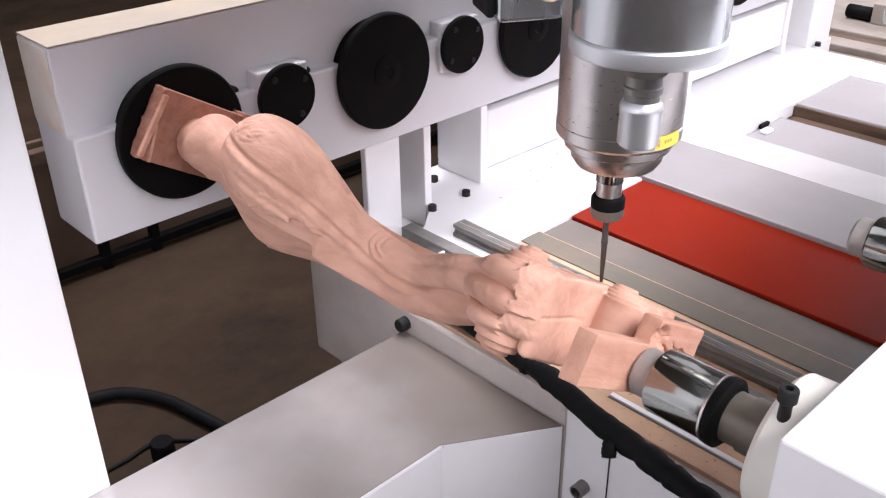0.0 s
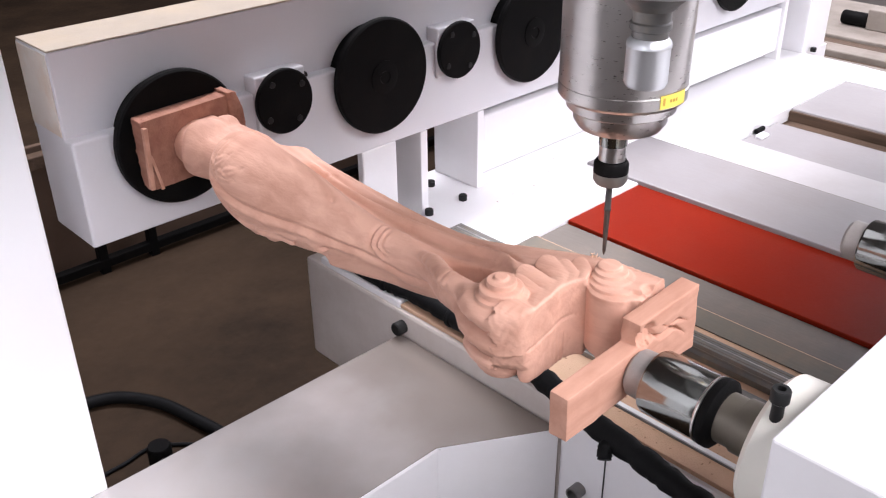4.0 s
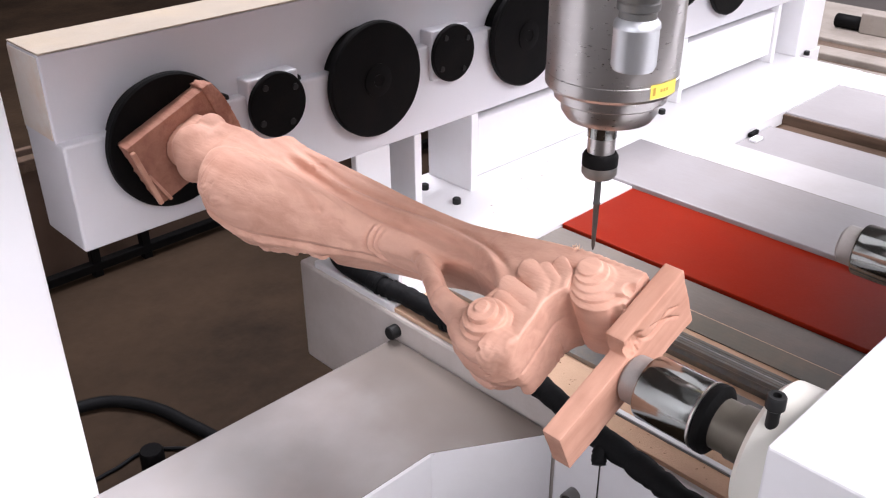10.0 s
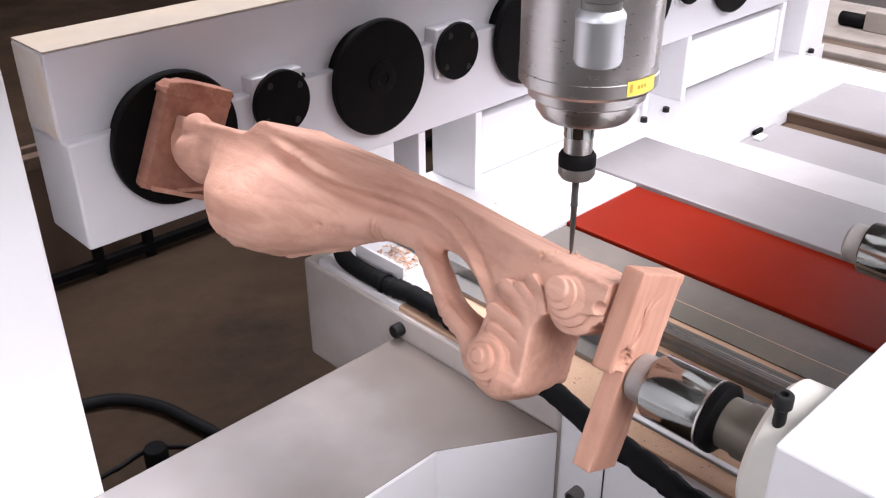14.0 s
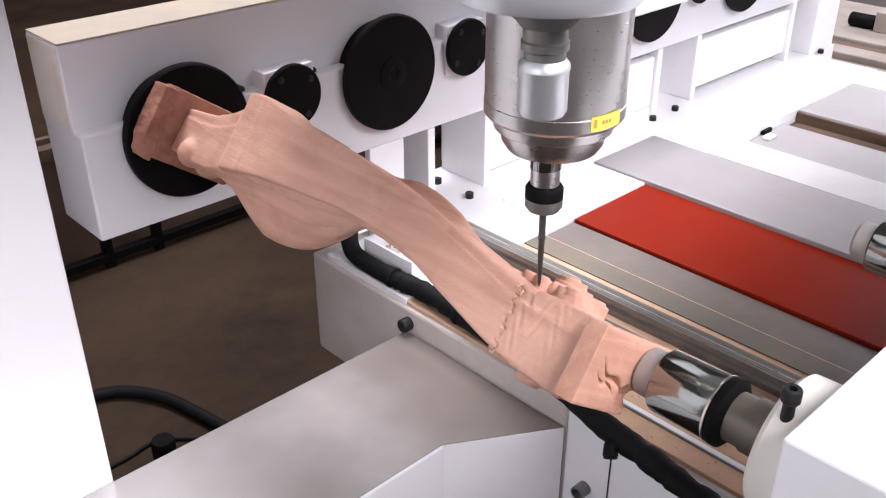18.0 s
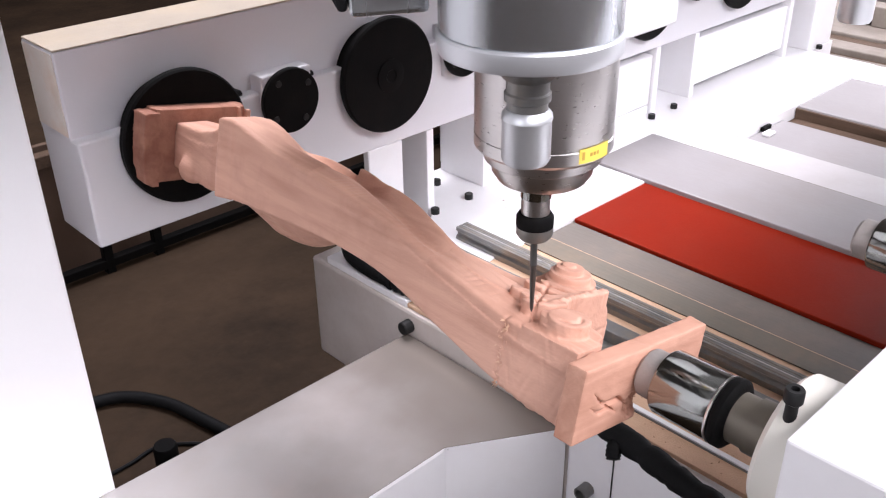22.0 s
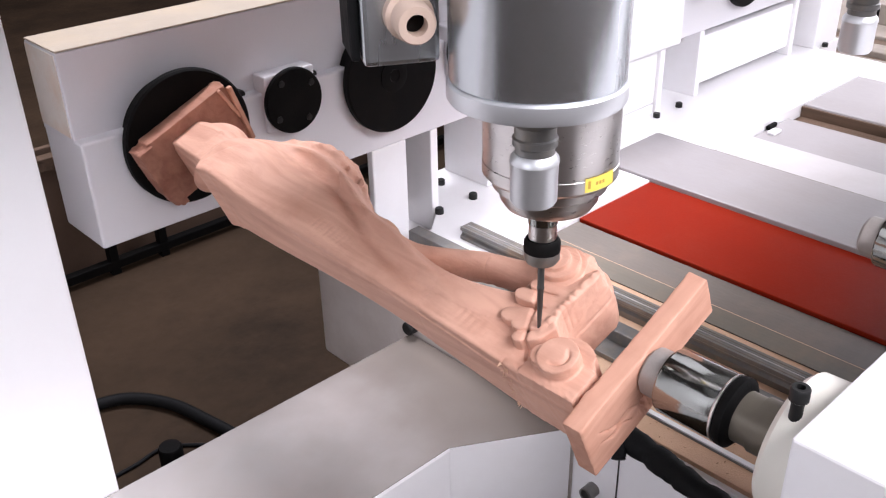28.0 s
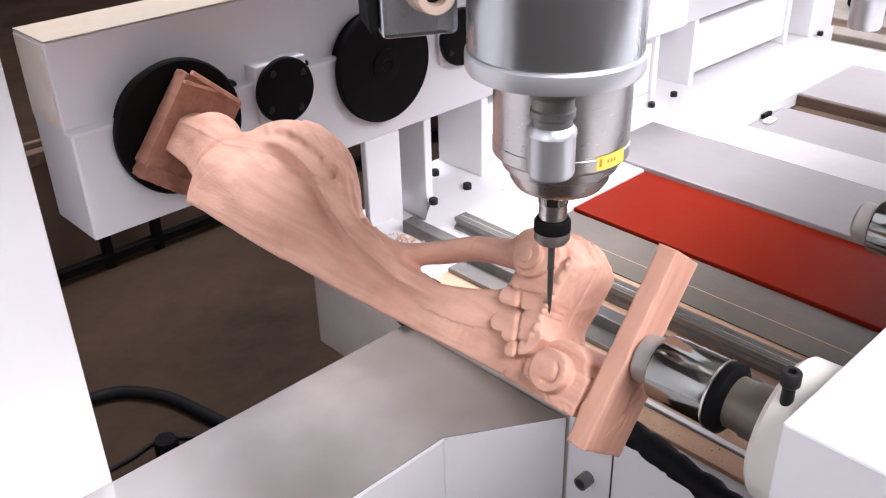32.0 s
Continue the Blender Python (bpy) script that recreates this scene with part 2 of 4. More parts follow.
M_CEIL = mat("workshop_ceiling", (0.24, 0.23, 0.22), 0.85, var=0.05, scale=2)
M_BRICK = mat("brown_wall", (0.10, 0.06, 0.04), 0.85, var=0.2, scale=3)
M_WOOD = wood_mat("carved_beech", (0.66, 0.385, 0.288), (0.48, 0.250, 0.177), bump=0.34, blotch=0.25, lines=0.12)
M_WOODR = wood_mat("sawn_beech", (0.60, 0.335, 0.243), (0.42, 0.205, 0.138), 0.75, (0.10, 1, 1), 0.3, 0.2)
M_OAK = wood_mat("brown_board", (0.12, 0.075, 0.05), (0.055, 0.034, 0.022), 0.7)
M_WOODD = wood_mat("red_brown_beech", (0.40, 0.195, 0.135), (0.26, 0.11, 0.075), 0.8, blotch=0.5)
M_BARE = mat("bare_green_grey_steel", (0.15, 0.132, 0.105), 0.55, metal=0.1, var=0.1, scale=10, stretch=(1, 0.1, 1), bump=0.0003, bscale=160, stain=(0.26, 0.18, 0.115), stain_scale=10, stain_amt=0.5)
M_CHIPD = wood_mat("brown_dust", (0.46, 0.28, 0.18), (0.28, 0.16, 0.10), 0.9)
M_CHIP = wood_mat("wood_chips", (0.70, 0.46, 0.33), (0.52, 0.30, 0.19), 0.85)


def shade_under_work(m, film, x0, x1):
    """Painted shade: a browner, darker tone towards x1 on a sheet below the workpiece, with a ragged edge."""
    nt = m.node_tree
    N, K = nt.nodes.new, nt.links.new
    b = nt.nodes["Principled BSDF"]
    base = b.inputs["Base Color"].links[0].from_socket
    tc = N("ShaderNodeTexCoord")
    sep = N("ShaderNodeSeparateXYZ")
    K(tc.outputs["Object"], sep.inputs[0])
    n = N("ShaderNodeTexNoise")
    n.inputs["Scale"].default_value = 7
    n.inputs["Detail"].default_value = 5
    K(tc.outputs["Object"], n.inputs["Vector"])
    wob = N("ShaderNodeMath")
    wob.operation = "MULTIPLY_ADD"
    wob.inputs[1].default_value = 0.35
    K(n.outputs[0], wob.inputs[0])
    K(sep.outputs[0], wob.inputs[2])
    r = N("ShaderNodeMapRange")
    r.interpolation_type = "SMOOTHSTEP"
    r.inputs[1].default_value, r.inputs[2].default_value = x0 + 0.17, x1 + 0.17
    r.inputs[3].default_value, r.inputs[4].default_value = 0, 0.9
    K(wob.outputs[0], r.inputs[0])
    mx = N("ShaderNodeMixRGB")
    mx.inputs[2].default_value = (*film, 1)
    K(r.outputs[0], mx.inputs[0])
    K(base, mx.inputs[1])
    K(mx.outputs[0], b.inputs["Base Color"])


# painted shade on the table top, growing towards the bed
shade_under_work(M_TABLE, (0.215, 0.180, 0.155), -0.28, 0.22)

# ---- mesh helpers ----


def mesh_ob(name, bm, material, parent=None, label="", smooth=False):
    me = bpy.data.meshes.new(name)
    bmesh.ops.recalc_face_normals(bm, faces=bm.faces)
    bm.to_mesh(me)
    bm.free()
    me.materials.append(material)
    ob = new(name, me)
    if smooth:
        for f in me.polygons:
            f.use_smooth = True
    if parent:
        ob.parent = parent
    if label:
        ob["label"] = label
    return ob


def part(name, bm, material, parent, label="", smooth=False):
    return mesh_ob(name, bm, material, parent, label, smooth)


def thing(name, label, category, group="", m=None):
    ob = new(name)
    ob.empty_display_size = 0.05
    if m is not None:
        ob.matrix_world = m
    return tagged(ob, label, category, group)


def box(x0, x1, y0, y1, z0, z1, bev=0.003, bm=None, seg=2):
    own = bm is None
    b = bmesh.new()
    bmesh.ops.create_cube(b, size=1.0, matrix=Matrix.Translation(((x0 + x1) / 2, (y0 + y1) / 2, (z0 + z1) / 2)) @ Matrix.Diagonal((x1 - x0, y1 - y0, z1 - z0, 1)))
    if bev:
        bmesh.ops.bevel(b, geom=b.edges[:], offset=min(bev, 0.45 * min(x1 - x0, y1 - y0, z1 - z0)), segments=seg, affect="EDGES", profile=0.5)
    if own:
        return b
    me = bpy.data.meshes.new("tmp")
    b.to_mesh(me)
    b.free()
    bm.from_mesh(me)
    bpy.data.meshes.remove(me)
    return bm


def lathe(profile, m=Matrix(), n=48, bm=None, cap=True):
    """Turned body about z: profile of (radius, z) from one end to the other."""
    bm = bm or bmesh.new()
    rings = []
    for r, z in profile:
        rings.append([bm.verts.new(m @ Vector((r * math.cos(2 * math.pi * i / n), r * math.sin(2 * math.pi * i / n), z))) for i in range(n)])
    for a, b in zip(rings, rings[1:]):
        for i in range(n):
            bm.faces.new((a[i], a[(i + 1) % n], b[(i + 1) % n], b[i]))
    if cap:
        bm.faces.new(rings[0][::-1])
        bm.faces.new(rings[-1])
    return bm


def crisp(ob, angle=35):
    """Smooth shading with hard edges past the angle."""
    me = ob.data
    me.polygons.foreach_set("use_smooth", [True] * len(me.polygons))
    me.set_sharp_from_angle(angle=radians(angle))
    return ob


def prism(pts, z0, z1, bev=0.0):
    """Flat plate with the outline pts (x, y) between two heights."""
    bm = bmesh.new()
    lo = [bm.verts.new((x, y, z0)) for x, y in pts]
    hi = [bm.verts.new((x, y, z1)) for x, y in pts]
    n = len(pts)
    bm.faces.new(lo[::-1])
    bm.faces.new(hi)
    for i in range(n):
        bm.faces.new((lo[i], lo[(i + 1) % n], hi[(i + 1) % n], hi[i]))
    if bev:
        bmesh.ops.bevel(bm, geom=bm.edges[:], offset=bev, segments=2, affect="EDGES", profile=0.5)
    return bm


def tube(pts, r, n=12, bm=None, wob=0.0, seed=0):
    """Round hose along a smoothed line of points."""
    rnd = random.Random(seed)
    P = [Vector(q) for q in pts]
    line = []
    for i in range(len(P) - 1):
        p0, p1, p2, p3 = P[max(i - 1, 0)], P[i], P[i + 1], P[min(i + 2, len(P) - 1)]
        for k in range(8):
            t = k / 8
            line.append(0.5 * ((2 * p1) + (p2 - p0) * t + (2 * p0 - 5 * p1 + 4 * p2 - p3) * t * t + (3 * p1 - p0 - 3 * p2 + p3) * t ** 3))
    line.append(P[-1])
    bm = bm or bmesh.new()
    rings = []
    for i, q in enumerate(line):
        d = (line[min(i + 1, len(line) - 1)] - line[max(i - 1, 0)]).normalized()
        a = d.cross(Vector((0, 0, 1)))
        a = a.normalized() if a.length > 1e-4 else Vector((1, 0, 0))
        b = a.cross(d)
        rr = r * (1 + wob * (rnd.random() - 0.5))
        rings.append([bm.verts.new(q + rr * (math.cos(2 * math.pi * k / n) * a + math.sin(2 * math.pi * k / n) * b)) for k in range(n)])
    for a, b in zip(rings, rings[1:]):
        for i in range(n):
            bm.faces.new((a[i], a[(i + 1) % n], b[(i + 1) % n], b[i]))
    bm.faces.new(rings[0][::-1])
    bm.faces.new(rings[-1])
    return bm


ALONG_Y = Matrix.Rotation(radians(90), 4, "X")      # z of a turned body becomes -y

# ---- the hall, assumed round the machine; openings set to suit the lamps ----
ZF = -0.95


def structure(name, bm, material, label=""):
    return tagged(mesh_ob(name, bm, material), label, name.split("_")[0], kind="structure")


structure("floor", box(-5, 6.3, -5.3, 7.3, ZF - 0.2, ZF, 0), M_FLOOR, "blotchy concrete workshop floor, darkened for the machine shadow")
roof = box(-5, 6.3, -5.3, 0.65, 4.0, 4.2, 0)
box(-5, 6.3, 1.95, 7.3, 4.0, 4.2, 0, roof)
box(-5, 0.25, 0.65, 1.95, 4.0, 4.2, 0, roof)
box(2.75, 6.3, 0.65, 1.95, 4.0, 4.2, 0, roof)
structure("ceiling", roof, M_CEIL, "unseen dark workshop ceiling, opening made for the overhead lamp")
west = box(-5.2, -5, -5.3, 7.3, ZF, 0.65, 0)
box(-5.2, -5, -5.3, 7.3, 2.55, 4.0, 0, west)
box(-5.2, -5, -5.3, -2.95, 0.65, 2.55, 0, west)
box(-5.2, -5, -0.25, 7.3, 0.65, 2.55, 0, west)
structure("wall_west", west, M_WALL, "unseen workshop wall, opening made for the left fill lamp")
structure("wall_north", box(-5, 6.3, 7.1, 7.3, ZF, 4.0, 0), M_BRICK, "brown workshop wall behind the machine")
# walls with the assumed windows
east = box(5.0, 5.2, -5.3, 7.3, ZF, 0.7, 0)
box(5.0, 5.2, -5.3, 7.3, 2.95, 4.0, 0, east)
box(5.0, 5.2, -5.3, -2.7, 0.7, 2.95, 0, east)
box(5.0, 5.2, 0.7, 7.3, 0.7, 2.95, 0, east)
structure("wall_east", east, M_WALL, "workshop wall with a wide window opening")
south = box(-5, 6.0, -3.2, -3.0, ZF, 1.35, 0)
box(-5, 6.0, -3.2, -3.0, 2.95, 4.0, 0, south)
box(-5, -1.70, -3.2, -3.0, 1.35, 2.95, 0, south)
box(2.0, 6.0, -3.2, -3.0, 1.35, 2.95, 0, south)
structure("wall_south", south, M_WALL, "workshop wall with a window opening")

# ---- headstock beam with its row of chucks ----
ZB = -0.31                                   # top of the bed
SP = 0.40                                    # spacing of the work axes
beam = thing("headstock_beam", "long light grey enamelled headstock beam with a dusty cream top", "machine beam")
part("upper_rail", box(-0.157, 2.19, 0.045, 0.150, 0.020, 0.153, 0.0025), M_BEAM, beam)
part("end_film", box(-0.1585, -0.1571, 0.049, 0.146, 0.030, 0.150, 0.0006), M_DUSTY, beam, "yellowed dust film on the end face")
part("lower_rail", box(-0.157, 2.19, 0.022, 0.149, -0.139, 0.028, 0.004), M_BEAM, beam)
part("dust_film", box(-0.1565, 2.19, 0.0455, 0.1495, 0.1531, 0.1562, 0.0025), M_CREAM, beam, "cream sawdust film on the top")


def chuck(k):
    x = k * SP
    t = thing("chuck", "round black oxide steel faceplate on the headstock beam", "chuck", "row of chucks", pose(x, 0, 0))
    crisp(part("faceplate", lathe([(0.088, -0.046), (0.088, -0.014), (0.1020, -0.014), (0.1033, -0.0125), (0.1033, -0.003), (0.1005, 0.0)], ALONG_Y, 72), M_BLACK, t))
    crisp(part("hub", lathe([(0.030, 0.0), (0.030, 0.0015), (0.022, 0.003), (0.012, 0.003), (0.010, 0.001)], ALONG_Y, 40), M_BLACK, t))
    return t


def cap(k):
    x = k * SP + 0.190
    t = thing("bearing_cap", "small round black cover with four screws on a white pad", "cover", "row of bearing covers", pose(x, 0.012, 0.008))
    part("pad", box(-0.047, 0.050, 0.001, 0.034, -0.048, 0.047, 0.003), M_BEAM, t)
    crisp(part("disc", lathe([(0.046, -0.018), (0.046, 0.002), (0.0535, 0.002), (0.054, 0.003), (0.054, 0.010), (0.052, 0.012)], ALONG_Y, 56), M_BLACK, t))
    for a in (35, 125, 215, 305):
        m = ALONG_Y @ Matrix.Rotation(radians(a), 4, "Z") @ Matrix.Translation((0.041, 0, 0.012))
        crisp(part("screw", lathe([(0.0055, 0), (0.0055, 0.002), (0.003, 0.0022)], m, 12), M_BOLT, t))
    for dx in (-0.078, 0.062):
        m = Matrix.Translation((dx, 0.024, 0.022)) @ ALONG_Y
        crisp(part("stud", lathe([(0.0075, -0.021), (0.0075, 0.003), (0.006, 0.005)], m, 14), M_BOLT, t))
    return t


for k in range(6):
    chuck(k)
    cap(k)

# ---- bed frame ----
frame_ob = thing("machine_bed", "white welded steel machine bed with bolted gussets", "machine bed")
part("cross_plate", prism([(0.245, -0.20), (0.925, -0.20), (0.925, -0.06), (1.153, -0.06), (1.153, -0.20), (2.04, -0.20), (2.04, 0.0), (2.19, 0.0), (2.19, 0.162), (0.522, 0.162), (0.522, 0.0225), (0.448, -0.037), (0.412, -0.037), (0.412, 0.02), (0.245, 0.02)], ZB - 0.06, ZB, 0.003), M_WHITE, frame_ob)
part("post", box(0.359, 0.442, 0.024, 0.040, ZB - 0.045, -0.1392, 0.003), M_WHITE, frame_ob)
part("lower_plate", box(0.35, 0.5215, -0.036, 0.16, ZB - 0.0580, ZB - 0.0455, 0.001), M_WHITE, frame_ob, "lower plate in the notch")
part("gusset", box(0.503, 0.5215, 0.023, 0.153, ZB - 0.045, -0.1392, 0.002), M_WHITE, frame_ob)
for gx in (0.661, 1.262, 1.431, 1.92, 2.17):
    part("gusset", box(gx, gx + 0.019, 0.023, 0.153, ZB, -0.1392, 0.002), M_WHITE, frame_ob)
part("back_panel", box(0.69, 2.19, 0.1625, 0.185, ZB, -0.10, 0.002), M_WHITE, frame_ob)
part("cross_tube", box(0.686, 1.2605, 0.03, 0.15, -0.284, -0.158, 0.004), M_WHITE, frame_ob)
part("cross_tube", box(0.686, 1.2605, 0.031, 0.15, ZB, -0.286, 0.002), M_WHITE, frame_ob)
part("cross_tube", box(1.452, 1.919, 0.03, 0.15, -0.284, -0.158, 0.004), M_WHITE, frame_ob)
part("end_plate", box(2.03, 2.168, 0.0, 0.16, ZB, -0.1395, 0.003), M_WHITE, frame_ob)
for bx, by in ((0.601, 0.006), (0.602, 0.103), (0.506, 0.006), (1.341, 0.008), (1.242, 0.006), (2.075, -0.012)):
    crisp(part("bolt", lathe([(0.0088, ZB), (0.0088, ZB + 0.0105), (0.0074, ZB + 0.0120)], Matrix.Translation((bx, by, 0)), 16), M_BOLT, frame_ob))
m = Matrix.Translation((0.24, -0.212, -0.350)) @ Matrix.Rotation(radians(-90), 4, "Y")
crisp(part("bolt", lathe([(0.012, -0.004), (0.012, 0.016), (0.010, 0.018)], m, 16), M_BOLT, frame_ob))
m = Matrix.Translation((0.24, -0.601, -0.455)) @ Matrix.Rotation(radians(-90), 4, "Y")
crisp(part("pipe_stub", lathe([(0.011, -0.004), (0.011, 0.020), (0.008, 0.020), (0.008, 0.004)], m, 20), M_STEELD, frame_ob, "short rusty pipe stub"))
part("joint", box(0.2385, 0.241, -0.6420, -0.6402, -0.515, -0.335, 0), M_BOLT, frame_ob)
# rear length of the side takes the darkened paint, the front stays white
part("side_beam", prism([(0.24, -0.5575), (0.60, -0.5575), (0.60, -0.038), (0.411, -0.038), (0.411, 0.06), (0.24, 0.06)], -0.535, ZB - 0.012, 0.006), M_SIDE, frame_ob, "bed side in white enamel darkened for shade")
part("side_beam", box(0.24, 0.60, -1.6, -0.5580, -0.535, ZB - 0.012, 0.006), M_WHITE, frame_ob)
part("bed_top", box(0.246, 0.596, -1.6, -0.2005, ZB - 0.0115, ZB - 0.004, 0.001), M_BED, frame_ob, "bed top under a layer of sawdust")


for lx, ly in ((0.66, -1.45), (1.95, -1.45), (0.66, 0.05), (1.95, 0.05)):
    part("leg", box(lx, lx + 0.1, ly, ly + 0.1, ZF, ZB - 0.0605 if ly > 0 else ZB - 0.2005, 0.004), M_WHITE, frame_ob)


def rail(x):
    t = thing("guide_rail", "ground steel linear guide rail dusted with wood", "rail", "guide rails")
    pr = [(-0.015, 0), (-0.015, 0.010), (-0.010, 0.014), (-0.010, 0.018), (-0.0145, 0.022), (-0.0145, 0.029), (0.0145, 0.029), (0.0145, 0.022), (0.010, 0.018), (0.010, 0.014), (0.015, 0.010), (0.015, 0)]
    bm = bmesh.new()
    a = [bm.verts.new((x + px, -0.10, ZB - 0.004 + pz)) for px, pz in pr]
    b = [bm.verts.new((x + px, -1.55, ZB - 0.004 + pz)) for px, pz in pr]
    for i in range(len(pr)):
        j = (i + 1) % len(pr)
        bm.faces.new((a[i], a[j], b[j], b[i]))
    bm.faces.new(a[::-1])
    bm.faces.new(b)
    part("bar", bm, M_STEELD, t)
    return t


rail_ob = rail(0.475)
for dx in (-0.0085, 0.0, 0.0085):
    part("wear_line", box(0.475 + dx - 0.0012, 0.475 + dx + 0.0012, -1.55, -0.105, ZB + 0.0245, ZB + 0.0254, 0.0003), M_BARE if dx else M_STEEL, rail_ob)
rackrail = thing("gear_rack", "dark ground steel gear rack along the bed", "rack", "guide rails")
part("bar", box(0.383, 0.410, -1.55, -0.040, ZB, -0.285, 0.002), M_STEELD, rackrail)
part("foot_strip", box(0.346, 0.3825, -1.55, -0.2005, ZB - 0.0035, -0.305, 0.001), M_STEELD, rackrail, "darker foot strip")
part("way_strip", box(0.540, 0.5905, -1.55, -0.2005, ZB - 0.0035, ZB - 0.0015, 0.0005), M_BARE, frame_ob, "bare grey-green steel strip")
part("edge_strip", box(0.285, 0.293, -1.55, -0.60, ZB - 0.0035, ZB - 0.0005, 0.0005), M_WHITE, frame_ob)
part("dark_strip", box(0.2815, 0.2845, -1.55, -0.60, ZB - 0.0038, ZB - 0.0025, 0), M_STEELD, frame_ob)

# ---- front cross table and the leg beside it ----
ZT = -0.366
table = thing("cross_table", "white cross beam with a shade-toned satin top and corner gusset", "machine table")
part("beam_shell", box(-1.6, 0.238, -0.4615, -0.207, ZT - 0.22, ZT - 0.0015, 0.006), M_WHITE, table)
part("top_skin", prism([(-1.6, -0.2085), (0.236, -0.2085), (0.236, -0.5555), (0.081, -0.4610), (-1.6, -0.4610)], ZT - 0.0014, ZT, 0.0005), M_TABLE, table, "satin top toned down for shade")
part("corner_gusset", prism([(0.237, -0.462), (0.237, -0.557), (0.082, -0.462)], ZT - 0.20, ZT - 0.0016, 0.0005), M_WHITE, table)
part("weld_bead", tube([(0.085, -0.4625, ZT - 0.005), (0.16, -0.4625, ZT - 0.005), (0.235, -0.4625, ZT - 0.005)], 0.002, 8, wob=0.3, seed=8), M_TABLE, table, smooth=True)
column = thing("machine_column", "tall plain white enamelled machine column", "machine column")
part("shell", box(-1.5, -0.292, -0.2065, 0.1, ZF, 1.4, 0.004), M_BRIGHT, column)

# ---- red cover and trays beside it ----
red = thing("cover_plate", "red enamelled cover plate along the bed", "cover plate")
part("plate", box(0.688, 0.9235, -1.5, -0.2015, ZB - 0.016, ZB - 0.003, 0.002), M_RED, red)
# thin black strip that stands in for the shadow along the red edge
part("dark_strip", box(0.6845, 0.6875, -1.5, -0.2015, ZB - 0.030, ZB - 0.012, 0), M_RUBBER, red, "dark strip in place of the edge shadow")
tray = thing("chip_tray", "grey steel chip tray dusted with sawdust", "tray")
part("floor_sheet", box(0.601, 0.684, -1.5, -0.2015, ZB - 0.07, ZB - 0.009, 0.001), M_GREY, tray)
part("side_lip", box(0.597, 0.6006, -1.5, -0.2015, ZB - 0.07, ZB - 0.008, 0.001), M_GREY, tray)
tray2 = thing("chip_tray", "light grey steel chip tray beside the red cover", "tray")
part("floor_sheet", box(0.924, 1.147, -1.5, -0.0615, ZB - 0.05, ZB + 0.006, 0.002), M_DULL, tray2)
part("side_lip", box(1.1475, 1.1525, -1.5, -0.0615, ZB - 0.0119, ZB + 0.004, 0.001), M_GREY, tray2)
shelf = thing("bed_beam", "longitudinal bed beam in white enamel, tube greyed for shade", "bed beam", "bed beams")
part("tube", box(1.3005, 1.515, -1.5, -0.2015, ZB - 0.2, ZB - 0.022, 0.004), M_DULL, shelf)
part("ledge", box(1.153, 1.30, -1.5, -0.2015, ZB - 0.2, ZB - 0.003, 0.004), M_LEDGE, shelf, "paler ledge beside the tray")
part("stop_block", box(1.400, 1.440, -0.212, -0.202, ZB - 0.0218, ZB - 0.010, 0.003), M_BLACK, shelf, "small black stop block")
part("shim", box(1.378, 1.412, -0.238, -0.2185, ZB - 0.0218, ZB - 0.014, 0.002), M_BRIGHT, shelf, "small white shim")
# added filler and lining that give the slot its dark brown tone
slot = thing("slot_filler", "dark brown filler in the slot between bed beams", "board")
part("board", box(1.5155, 1.5845, -1.5, -0.2015, ZB - 0.12, ZB - 0.035, 0.001), M_OAK, slot)
part("lining", box(1.5775, 1.5845, -1.5, -0.2015, ZB - 0.0348, ZB - 0.009, 0.001), M_OAK, slot, "brown lining strip")
shelf2 = thing("bed_beam", "longitudinal bed beam in white enamel, tube greyed for shade", "bed beam", "bed beams")
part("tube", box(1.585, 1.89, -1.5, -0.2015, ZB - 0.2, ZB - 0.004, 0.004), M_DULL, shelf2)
part("edge_rail", box(1.8905, 2.035, -1.5, -0.2015, ZB - 0.2, ZB, 0.004), M_WHITE, shelf2)

# ---- tailstocks ----
tb = thing("tailstock_beam", "white enamelled tailstock carriage beam", "machine beam")
part("body", box(-0.093, 2.6, -1.22, -0.9985, -0.28, 0.08, 0.0025), M_WHITE, tb)


def tailstock(x, back=0.0):
    t = thing("tailstock", "chrome tailstock sleeve with a dark collar and cream housing", "tailstock", "row of tailstocks", pose(x, -back, -0.2 * back))
    crisp(part("housing", lathe([(0.058, 0.961), (0.063, 0.966), (0.064, 0.998)], ALONG_Y, 64), M_IVORY, t, "cream painted housing"))
    crisp(part("shaft", lathe([(0.0235, 0.915), (0.0235, 0.934), (0.0255, 0.9345), (0.0258, 0.9605)], ALONG_Y, 40), M_BRONZE, t, "dull grey-green stepped shaft"))
    crisp(part("collar", lathe([(0.0312, 0.9055), (0.0325, 0.908), (0.0325, 0.914), (0.027, 0.918), (0.0240, 0.9185)], ALONG_Y, 56), M_BLACK, t, "dark collar"))
    crisp(part("sleeve", lathe([(0.0300, 0.8455), (0.0313, 0.848), (0.0313, 0.905)], ALONG_Y, 64), M_CHROME, t, "polished chrome sleeve"))
    crisp(part("edge_ring", lathe([(0.0315, 0.9025), (0.0322, 0.9035), (0.0322, 0.9052)], ALONG_Y, 64), M_STEEL, t, "bright edge ring"))
    crisp(part("nose", lathe([(0.020, 0.8235), (0.0235, 0.827), (0.0240, 0.8454)], ALONG_Y, 48), M_CAP, t, "dusty dull nose"))
